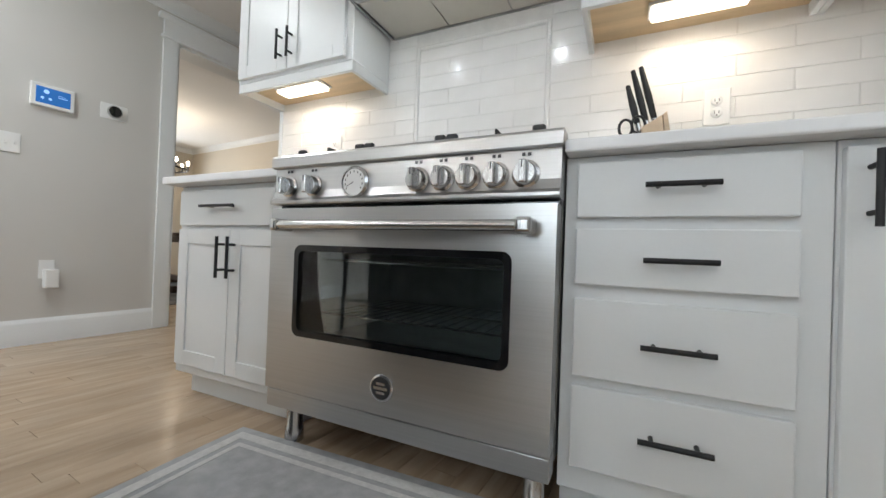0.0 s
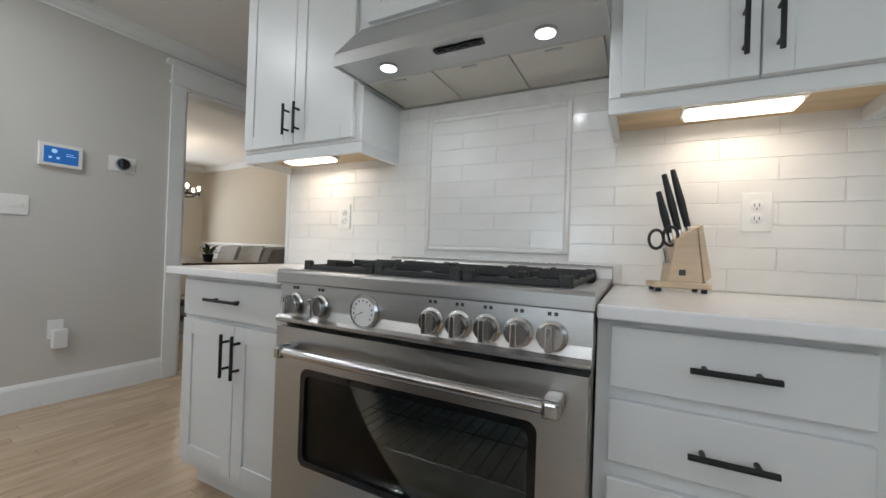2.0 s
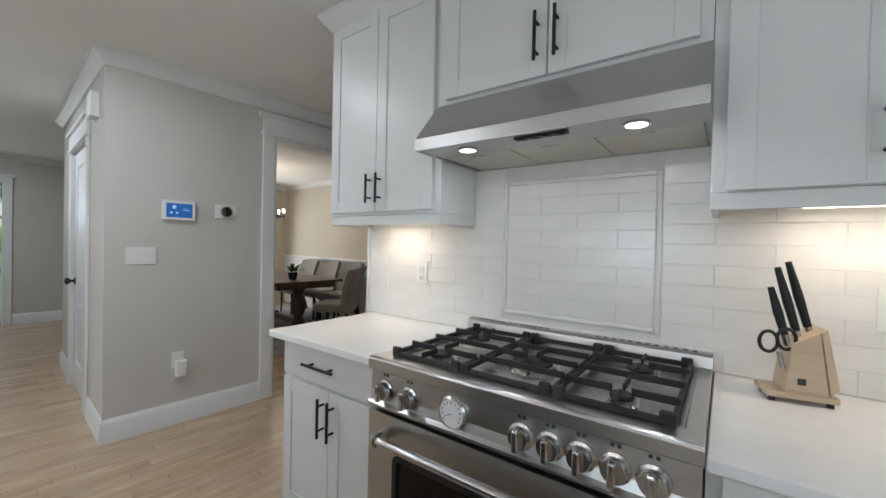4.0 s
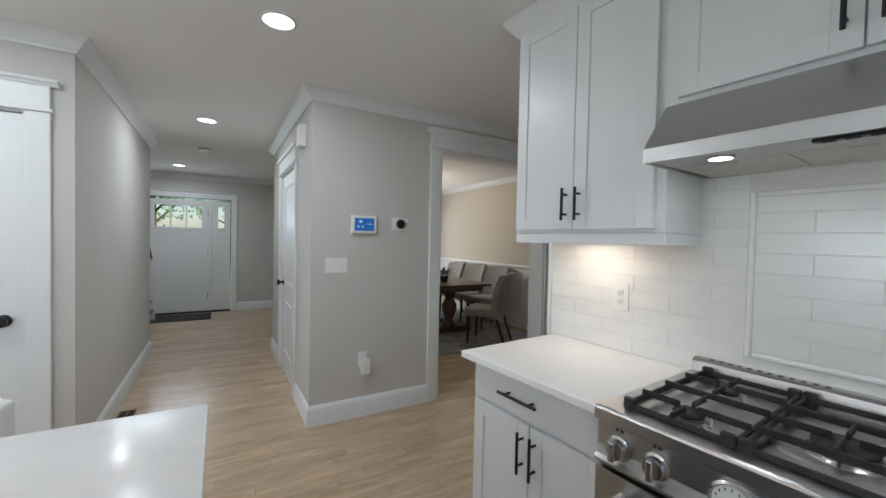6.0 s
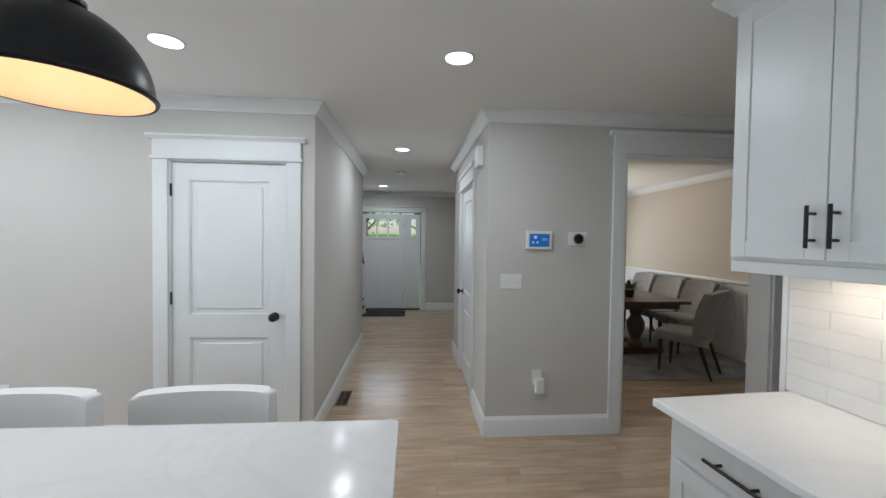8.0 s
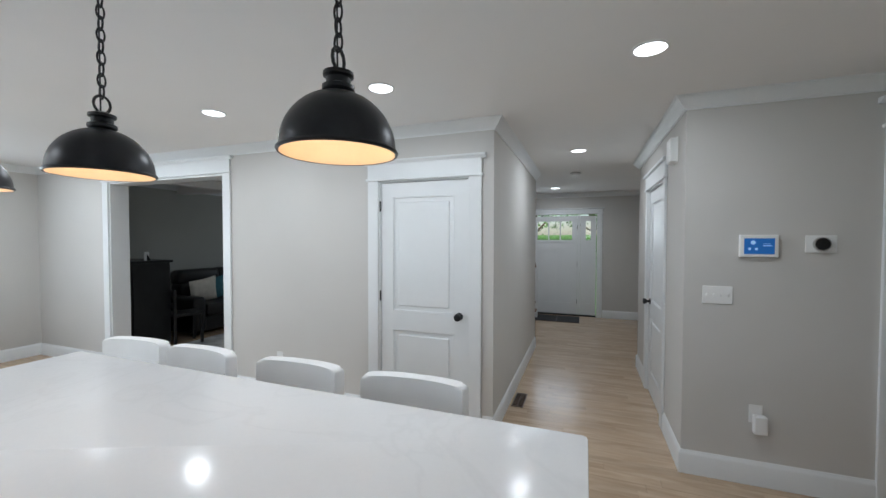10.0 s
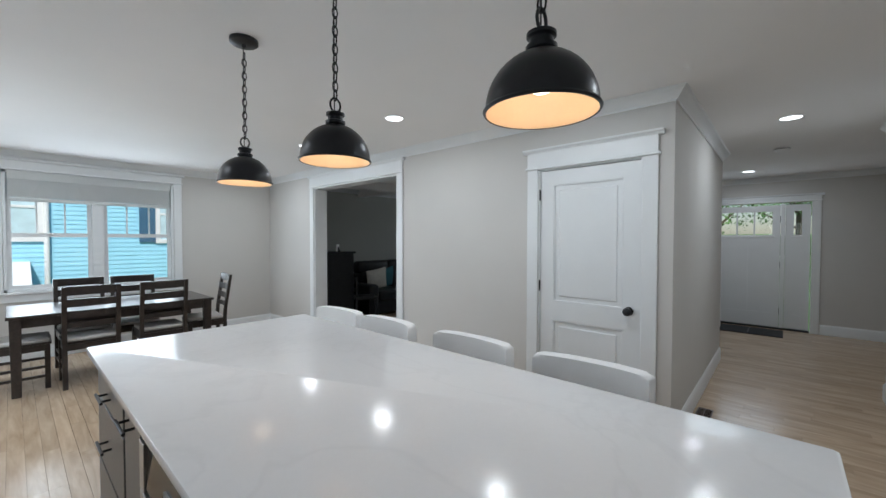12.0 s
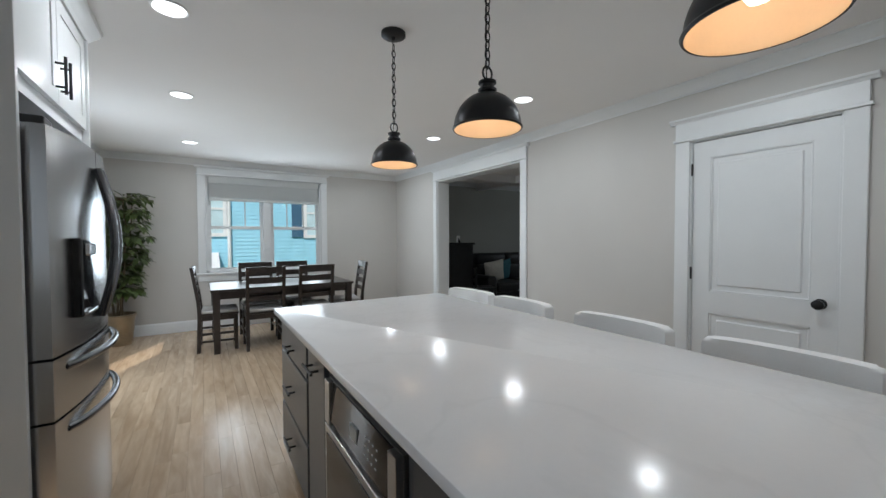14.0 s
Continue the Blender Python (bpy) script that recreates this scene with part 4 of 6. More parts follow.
    part("badge_bar", B((0.436, 0.480, -0.6775, -0.6755, 0.268, 0.276), (0.444, 0.472, -0.6775, -0.6755, 0.281, 0.288), (0.444, 0.472, -0.6775, -0.6755, 0.256, 0.263)), M_CHROME, b)
    part("kick_panel", B((0.004, 0.91, -0.660, -0.605, 0.132, 0.189), bevel=0.003), M_STEEL, r)
    for x in (0.055, 0.862):
        for y in (-0.585, -0.10):
            part("leg", lathe([(0.026, 0.16), (0.026, 0.05), (0.030, 0.045), (0.032, 0.0)], 20, "Z", (x, y, 0)), M_CHROME, r, "round steel leg", 40)
    # cooktop
    part("cooktop", B((0.0, 0.914, -0.60, -0.05, 0.90, 0.925), bevel=0.002), M_STEEL, r)
    for x in (-0.003, 0.879):
        part("cooktop_rim", B((x, x + 0.038, -0.60, -0.06, 0.9255, 0.942), bevel=0.003), M_STEEL, r)
    back = part("back_vent", prism([(-0.006, 0.90), (-0.006, 0.985), (-0.046, 0.985), (-0.058, 0.976), (-0.066, 0.942), (-0.066, 0.90)], "x", -0.002, 0.916), M_STEEL, r, "raised steel back guard with vent slots", 10)
    for i in range(30):
        if 12 <= i < 18:
            continue
        x = 0.05 + i * 0.028
        part("vent_slot", B((x, x + 0.013, -0.044, -0.026, 0.984, 0.9862)), M_BLKGLASS, back)
    BURNERS = ((0.178, -0.51, 0.038), (0.172, -0.235, 0.033), (0.457, -0.385, 0.058), (0.738, -0.235, 0.038), (0.74, -0.51, 0.028))
    for bx, by, br in BURNERS:
        well = part("burner_well", lathe([(br * 2.3, 0.9252), (br * 2.2, 0.9275), (br * 1.7, 0.926), (br * 1.5, 0.9255)], 32, "Z", (bx, by, 0), caps=False), M_STEEL, r, "pressed ring in the steel top", 40)
        bn = part("burner", lathe([(br * 1.35, 0.925), (br * 1.2, 0.932), (br * 1.02, 0.935), (br, 0.946), (br * 0.9, 0.947)], 28, "Z", (bx, by, 0)), M_CHROME, r, "steel burner ring", 40)
        part("burner_cap", lathe([(br * 0.4, 0.945), (br * 0.98, 0.947), (br * 1.04, 0.952), (br * 0.92, 0.957), (0, 0.9575)], 28, "Z", (bx, by, 0)), M_IRON, bn, "matt black burner cap", 40)
        part("igniter", rod((bx + br * 1.25, by + br * 0.5, 0.925), (bx + br * 1.25, by + br * 0.5, 0.948), 0.003, seg=8), M_LAMINATE, bn)
    # three pan grates: a low frame, raised corners and thin fingers that point at the burners
    y0, y1 = -0.612, -0.092
    for x0, x1 in ((0.05, 0.318), (0.322, 0.594), (0.598, 0.866)):
        lo, hi, top = 0.944, 0.960, 0.975
        bm = B((x0, x0 + 0.011, y0, y1, lo, hi), (x1 - 0.011, x1, y0, y1, lo, hi), (x0, x1, y0, y0 + 0.011, lo, hi), (x0, x1, y1 - 0.011, y1, lo, hi), bevel=0.003, seg=1)
        for cx in (x0 + 0.016, x1 - 0.016):
            for cy in (y0 + 0.006, y1 - 0.006):
                add_box(bm, cx - 0.016, cx + 0.016, cy - 0.008, cy + 0.008, 0.9257, 0.974, bevel=0.004, seg=1)
        mid = (x0 + x1) / 2
        def finger(ax, ay, bx, by):
            dx, dy = (0.0033, 0.0) if ax == bx else (0.0, 0.0033)
            add_box(bm, min(ax, bx) - dx, max(ax, bx) + dx, min(ay, by) - dy, max(ay, by) + dy, hi - 0.004, top, bevel=0.002, seg=1)
        mine = [q for q in BURNERS if x0 < q[0] < x1]
        for bx, by, br in mine:
            finger(x0, by, bx - 0.022, by)
            finger(bx + 0.022, by, x1, by)
            finger(bx, by + 0.022, bx, by + 0.105)
            finger(bx, by - 0.022, bx, max(by - 0.105, y0))
        for y in ((-0.372,) if len(mine) > 1 else (-0.50, -0.27)):
            finger(x0, y, x1, y)
        part("grate", bm, M_IRON, r, "black cast-iron pan grate")


cooking_range()


def knife_block():
    k = thing("knife_block", 1.10, -0.14, 0.9205, 12, "pale beech knife block with three knives and scissors", "knife block")
    part("base", B((-0.075, 0.075, -0.05, 0.05, 0.012, 0.028), bevel=0.003), M_BLOCK, k)
    for x in (-0.06, 0.06):
        for y in (-0.036, 0.036):
            part("foot", rod((x, y, 0), (x, y, 0.012), 0.008), M_BLACK, k)
    part("block", prism([(-0.035, 0.028), (0.055, 0.028), (0.035, 0.19), (-0.02, 0.155)], "y", -0.042, 0.042), M_BLOCK, k)
    part("side_board", prism([(0.058, 0.03), (0.074, 0.05), (0.048, 0.20), (0.037, 0.19)], "y", -0.045, 0.045), M_BLOCK, k)
    part("mark", B((-0.0085, 0.0085, -0.0432, -0.042, 0.05, 0.067)), M_INK, k)
    for x, y, l in ((-0.024, -0.012, 0.13), (0.004, 0.0, 0.175), (0.032, 0.012, 0.18)):
        p0 = Vector((x, y, 0.165 + x * 0.4))
        d = Vector((-0.26, 0.0, 1.0)).normalized()
        kn = part("knife", rod(p0 - d * 0.01, p0 + d * 0.02, 0.009, seg=10), M_CHROME, k)
        bm = bmesh.new()
        add_rod(bm, p0 + d * 0.02, p0 + d * (0.02 + l * 0.45), 0.0095, 0.0115, 10)
        add_rod(bm, p0 + d * (0.02 + l * 0.45), p0 + d * (0.02 + l), 0.0115, 0.0075, 10)
        part("handle", bm, M_BLACK, kn, "black moulded handle", 50)
    sc = part("scissors", rod((-0.035, -0.03, 0.085), (-0.045, -0.03, 0.13), 0.006), M_CHROME, k)
    for dx, dz in ((-0.068, 0.155), (-0.030, 0.165)):
        bm = bmesh.new()
        n = 18
        for i in range(n):
            a, b = 2 * math.pi * i / n, 2 * math.pi * (i + 1) / n
            add_rod(bm, (dx + 0.02 * math.cos(a), -0.03, dz + 0.028 * math.sin(a)), (dx + 0.02 * math.cos(b), -0.03, dz + 0.028 * math.sin(b)), 0.0045, seg=6)
        part("finger_loop", bm, M_BLACK, sc, "black finger loop", 60)


knife_block()


# swing the whole run onto the line of its wall
for ob in [o for o in scene.objects if o not in before_run and o.parent is None]:
    ob.matrix_basis = RUN @ ob.matrix_basis


def kitchen_mat():
    m = thing("kitchen_mat", -0.155, -0.632, 0, 6.8, "grey flatweave kitchen mat with cream border stripes", "rug")
    part("field", B((0.0, 1.25, -0.62, 0, 0.0, 0.008), bevel=0.002), M_RUG, m)
    for i, (a, w) in enumerate(((0.03, 0.035), (0.085, 0.018))):
        part("border_stripe", B((a, 1.25 - a, -a - w, -a, 0.0081, 0.0092), (a, 1.25 - a, -0.62 + a, -0.62 + a + w, 0.0081, 0.0092), (a, a + w, -0.62 + a + w, -a - w, 0.0081, 0.0092), (1.25 - a - w, 1.25 - a, -0.62 + a + w, -a - w, 0.0081, 0.0092)), M_RUGBAND, m, "cream woven stripe")


kitchen_mat()


# ---- wall plates and devices ----
def plate_x(name, y, z, w, h, label, category, x=WX):
    t = thing(name, x, y, z, 0, label, category)
    part("plate", B((0, 0.006, -w / 2, w / 2, -h / 2, h / 2), bevel=0.002), M_LAMINATE, t)
    return t


s = plate_x("light_switch", -0.842, 1.2, 0.165, 0.115, "white four-gang wall switch plate", "switch")
for i in range(4):
    part("toggle", B((0.006, 0.014, -0.06 + i * 0.04 - 0.004, -0.06 + i * 0.04 + 0.004, -0.010, 0.008), bevel=0.001), M_LAMINATE, s)
s = plate_x("wall_outlet", -0.625, 0.455, 0.072, 0.115, "white wall outlet with a plug-in night light", "outlet")
part("plug_in", B((0.006, 0.05, -0.02, 0.05, -0.115, 0.0), bevel=0.008, seg=3), M_LAMINATE, s, "white plug-in device")
s = plate_x("wall_outlet", -4.43, 0.40, 0.072, 0.115, "white duplex wall outlet low on the wall", "outlet")
part("socket", B((0.006, 0.009, -0.017, 0.017, 0.01, 0.04), (0.006, 0.009, -0.017, 0.017, -0.04, -0.01), bevel=0.001), M_LAMINATE, s)


def alarm_panel():
    t = thing("alarm_panel", WX, -0.633, 1.518, 0, "white alarm keypad with a lit blue screen", "alarm panel")
    part("case", B((0, 0.026, -0.10, 0.10, -0.07, 0.07), bevel=0.006, seg=3), M_LAMINATE, t)
    sc = part("screen", B((0.026, 0.0275, -0.078, 0.078, -0.05, 0.048)), M_SCREEN, t, "lit blue screen")
    for y, z, r_ in ((-0.032, 0.022, 0.013), (-0.05, -0.018, 0.008), (-0.015, -0.018, 0.008)):
        part("icon", lathe([(r_, 0), (r_, 0.0008), (0, 0.001)], 16, "X", (0.0277, y, z)), M_ICON, sc)
    part("text_bar", B((0.0277, 0.0285, 0.02, 0.065, 0.0, 0.004), (0.0277, 0.0285, 0.02, 0.055, 0.012, 0.015)), M_ICON, sc)


alarm_panel()


def thermostat():
    t = thing("thermostat", WX, -0.324, 1.532, 0, "round black thermostat on a white wall plate", "thermostat")
    part("plate", B((0, 0.006, -0.075, 0.075, -0.052, 0.052), bevel=0.002), M_LAMINATE, t)
    part("ring", lathe([(0.041, 0.006), (0.042, 0.022), (0.039, 0.027), (0.036, 0.027)], 36, "X", caps=False), M_CHROME, t, "polished ring", 40)
    part("display", lathe([(0.036, 0.02), (0.0355, 0.0265), (0, 0.027)], 36, "X"), M_BLKGLASS, t, "black glass display")


thermostat()

c = thing("door_chime", -2.50, HN, 2.205, 0, "white wall-mounted door chime box", "chime")
part("cover", B((-0.07, 0.07, -0.05, 0, -0.085, 0.085), bevel=0.008, seg=3), M_LAMINATE, c)
part("back_plate", B((-0.075, 0.075, -0.008, 0, -0.09, 0.09), bevel=0.002), M_LAMINATE, c)


def splash_outlet(x, label):
    t = thing("wall_outlet", x, -0.012, 1.17, 0, label, "outlet")
    t.matrix_basis = RUN @ t.matrix_basis
    part("plate", B((-0.038, 0.038, -0.006, 0, -0.06, 0.06), bevel=0.002), M_LAMINATE, t)
    for z in (0.02, -0.02):
        s = part("socket", lathe([(0.017, 0), (0.017, 0.004), (0.015, 0.005), (0, 0.005)], 20, "Y", (0, -0.006, z)), M_LAMINATE, t, "", 40)
        part("slot", B((-0.007, -0.005, -0.0118, -0.0108, z - 0.004, z + 0.006), (0.005, 0.007, -0.0118, -0.0108, z - 0.004, z + 0.006), (-0.002, 0.002, -0.0118, -0.0108, z - 0.011, z - 0.007)), M_INK, s)


splash_outlet(-0.32, "white outlet plate on the tiled backsplash")
splash_outlet(1.312, "white duplex outlet on the tiled backsplash")


# ---- ceiling fittings ----
def downlight(x, y):
    t = thing("recessed_light", x, y, CEIL, 0, "round white recessed ceiling light, switched on", "ceiling light", "recessed ceiling lights")
    part("trim_ring", lathe([(0.085, 0), (0.085, -0.004), (0.076, -0.007), (0.072, -0.004)], 32), M_LAMINATE, t, "", 40)
    part("lens", lathe([(0.073, -0.001), (0.073, -0.0045), (0, -0.005)], 32), M_LAMP, t, "bright white lens")
    return t


for dx, dy in DOWNLIGHTS:
    downlight(dx, dy)
t = thing("smoke_detector", -4.95, -1.78, CEIL, 0, "round white smoke detector on the hall ceiling", "smoke detector")
part("case", lathe([(0.07, 0), (0.07, -0.02), (0.055, -0.035), (0, -0.036)], 28), M_LAMINATE, t, "", 40)
part("vent_ring", lathe([(0.071, -0.008), (0.072, -0.011), (0.071, -0.014)], 28), M_INK, t)


def pendant(x, y):
    Z = 1.748
    p = thing("pendant_lamp", x, y, Z, 0, "black metal dome pendant lamp on a chain, switched on", "pendant lamp", "pendants over the island")
    R, outer, inner = 0.128, [], []
    for i in range(13):
        a = radians(i * 78 / 12)
        outer.append((R * math.cos(a), 0.010 + 0.130 * math.sin(a)))
        inner.append(((R - 0.004) * math.cos(a), 0.009 + 0.126 * math.sin(a)))
    part("shade", lathe([(R - 0.001, 0.0005), (R + 0.003, 0.0), (R + 0.006, 0.005), (R + 0.003, 0.010)] + outer + [(0.026, 0.142)], 48, caps=False), M_PEND, p, "blackened steel dome", 40)
    part("shade_lining", lathe([(R - 0.0015, 0.0006)] + inner + [(0.022, 0.136), (0.001, 0.136)], 48, caps=False), M_CREAM, p, "cream lining", 40)
    part("collar", lathe([(0.03, 0.137), (0.036, 0.143), (0.036, 0.152), (0.027, 0.156), (0.027, 0.170), (0.034, 0.174), (0.034, 0.182), (0.02, 0.188), (0.006, 0.193)], 28), M_PEND, p, "", 40)
    part("bulb", lathe([(0.012, 0.134), (0.014, 0.112), (0.028, 0.082), (0.029, 0.066), (0.02, 0.05), (0, 0.044)], 20), M_BULB, p, "lit warm bulb", 60)
    top = CEIL - Z
    bm = bmesh.new()
    def link(zc, h, w, turn, r=0.0028):
        n = 12
        pts = []
        for i in range(n):
            a = 2 * math.pi * i / n
            pts.append(Vector((w * math.cos(a) * (1 if not turn else 0), w * math.cos(a) * (1 if turn else 0), zc + h * math.sin(a))))
        for a, b in zip(pts, pts[1:] + pts[:1]):
            add_rod(bm, a, b, r, seg=6, caps=False)
    link(0.213, 0.026, 0.022, False, 0.004)
    z, k = 0.25, 0
    while z < top - 0.05:
        link(z, 0.021, 0.0105, k % 2 == 0)
        z += 0.034
        k += 1
    part("chain", bm, M_BLACK, p, "black link chain", 60)
    part("cord", rod((0.004, 0, 0.19), (0.004, 0, top - 0.02), 0.0022, seg=6), M_BLACK, p)
    part("canopy", lathe([(0.068, top), (0.068, top - 0.018), (0.060, top - 0.024), (0.012, top - 0.026), (0.008, top - 0.04), (0, top - 0.041)], 32), M_BLACK, p, "round black ceiling canopy", 40)
    l = bpy.data.lights.new("pendant_light", "POINT")
    l.energy, l.color, l.shadow_soft_size = 0.42, (1.0, 0.79, 0.56), 0.03
    ob = new("pendant_light", l)
    ob.location = (x, y, Z + 0.03)
    return p


for py in (-2.175, -3.02, -3.86):
    pendant(0.0, py)


# ---- island ----
def island():
    i = thing("kitchen_island", 0, 0, 0, 0, "charcoal painted kitchen island with drawers and a microwave", "kitchen island")
    X = 0.545
    part("body", B((-0.27, 0.525, -4.29, -3.302, 0.10, 0.889), (-0.27, 0.525, -2.66, -1.68, 0.10, 0.889), (-0.27, 0.0, -3.302, -2.66, 0.10, 0.889), (0.0, 0.525, -3.302, -2.66, 0.10, 0.285), (0.0, 0.525, -3.302, -2.66, 0.865, 0.889)), M_ISLAND, i)
    part("toe_kick", B((-0.24, 0.46, -4.26, -1.72, 0, 0.10)), M_BLACK, i)
    def front(y0, y1, z0, z1, nm="drawer_front"):
        return part(nm, B((0.525, X, y0, y1, z0, z1), bevel=0.003), M_ISLAND, i)
    def bar(parent, y, z, l, vertical=False):
        bm, h, s = bmesh.new(), l / 2, 0.035
        if vertical:
            add_rod(bm, (X + s, y, z - h), (X + s, y, z + h), 0.006)
            for q in (-1, 1):
                add_rod(bm, (X, y, z + q * h * 0.6), (X + s, y, z + q * h * 0.6), 0.005)
        else:
            add_rod(bm, (X + s, y - h, z), (X + s, y + h, z), 0.006)
            for q in (-1, 1):
                add_rod(bm, (X, y + q * h * 0.6, z), (X + s, y + q * h * 0.6, z), 0.005)
        part("pull", bm, M_BLACK, parent, "matte black bar pull", 40)
    for z0, z1, pz in ((0.70, 0.868, 0.765), (0.40, 0.685, 0.55), (0.12, 0.385, 0.27)):
        bar(front(-4.27, -3.635, z0, z1), -3.95, pz, 0.15)
    bar(front(-3.60, -3.335, 0.12, 0.868, "pull_out_front"), -3.47, 0.80, 0.15)
    mw = part("microwave_drawer", B((0.02, 0.535, -3.25, -2.63, 0.33, 0.86)), M_STEEL, i, "stainless steel microwave drawer")
    mw.location = (0, -0.04, -0.042)
    # black strip painted in for the shadow under the worktop
    part("gap_filler", B((0.30, 0.515, -3.30, -2.662, 0.819, 0.864)), M_BLACK, i, "black strip standing in for the shadow above the microwave")
    part("control_fascia", prism([(0.5355, 0.72), (0.552, 0.72), (0.540, 0.855), (0.5355, 0.855)], "y", -3.19, -2.68), M_BLKGLASS, mw, "black glass control panel")
    for q in ((-3.25, -3.192), (-2.678, -2.63)):
        part("end_cap", B((0.535, 0.556, *q, 0.70, 0.858), bevel=0.002), M_STEEL, mw)
    part("drawer_face", B((0.535, 0.556, -3.25, -2.63, 0.335, 0.695), bevel=0.003), M_STEEL, mw)
    part("drawer_glass", B((0.556, 0.559, -3.22, -2.66, 0.36, 0.67), bevel=0.001), M_BLKGLASS, mw)
    for a in range(4):
        for b in range(3):
            y, z = -2.86 + a * 0.028, 0.755 + b * 0.025
            part("key", B((0.546 - b * 0.0022, 0.5502 - b * 0.0022, y, y + 0.008, z, z + 0.004)), M_GROUT, mw)
    part("display", B((0.545, 0.5505, -2.98, -2.92, 0.755, 0.80)), M_OVEN, mw)
    bar(front(-2.60, -1.70, 0.70, 0.868), -2.15, 0.80, 0.15)
    for a, b in ((-2.60, -2.155), (-2.145, -1.70)):
        bar(front(a, b, 0.12, 0.685, "door"), b - 0.04 if a < -2.3 else a + 0.04, 0.58, 0.15, True)


island()
bm = B((-0.578, 0.581, -4.327, -1.634, 0.89, 0.92))
bmesh.ops.bevel(bm, geom=[e for e in bm.edges if abs(e.verts[0].co.z - e.verts[1].co.z) > 0.01], offset=0.02, segments=4, affect="EDGES", profile=0.5)
bmesh.ops.bevel(bm, geom=[e for e in bm.edges if abs(e.verts[0].co.z - e.verts[1].co.z) < 0.001 and len(e.link_faces) == 2 and e.calc_face_angle(0) > 1], offset=0.004, segments=2, affect="EDGES", profile=0.5)
tagged(part("island_worktop", bm, M_QUARTZ, None, "", 40), "large white veined quartz island worktop", "worktop")


def bar_stool():
    s = thing("bar_stool", 0, 0, 0, 0, "white upholstered counter stool tucked under the island", "bar stool", "stools along the island")
    bm = bmesh.new()
    n = 16
    outline_o, outline_i = [], []
    # curved low back, wrapping slightly forward at its ends
    for k in range(n + 1):
        u = -1 + 2 * k / n
        y = 0.25 * u
        x = -0.045 * (1 - abs(u) ** 2.6)
        outline_o.append((x - 0.032 + 0.0, y))
        outline_i.append((x + 0.032, y * 0.96))
    pts = outline_o + outline_i[::-1]
    bm = prism(pts, "z", 0.70, 0.936)
    bmesh.ops.bevel(bm, geom=[e for e in bm.edges if abs(e.verts[0].co.z - e.verts[1].co.z) < 0.001 and e.verts[0].co.z > 0.9], offset=0.022, segments=4, affect="EDGES", profile=0.5)
    part("backrest", bm, M_STOOL, s, "padded white back", 60)
    part("seat", B((-0.02, 0.40, -0.23, 0.23, 0.60, 0.69), bevel=0.03, seg=4), M_STOOL, s, "padded white seat", 60)
    for x in (0.02, 0.36):
        for y in (-0.19, 0.19):
            part("leg", rod((x + (0.02 if x > 0.2 else -0.02), y * 1.08, 0), (x, y, 0.61), 0.014, 0.02, 10), M_DARKWOOD, s)
    part("footrest", rod((0.37, -0.195, 0.22), (0.37, 0.195, 0.22), 0.011), M_DARKWOOD, s)
    for y in (-0.195, 0.195):
        part("stretcher", rod((0.01, y, 0.26), (0.37, y, 0.26), 0.010), M_DARKWOOD, s)
    for y in (-0.14, 0.14):
        part("back_post", B((-0.03, -0.005, y - 0.02, y + 0.02, 0.60, 0.74)), M_STOOL, s)
    return s


st = bar_stool()
for k, (y, rz) in enumerate(((-2.36, 2), (-2.985, 0), (-3.665, -2), (-4.215, 3))):
    m = pose(-0.79, y, 0, 0, 0, rz)
    if k == 0:
        st.matrix_basis = m
    else:
        copy_thing(st, m)


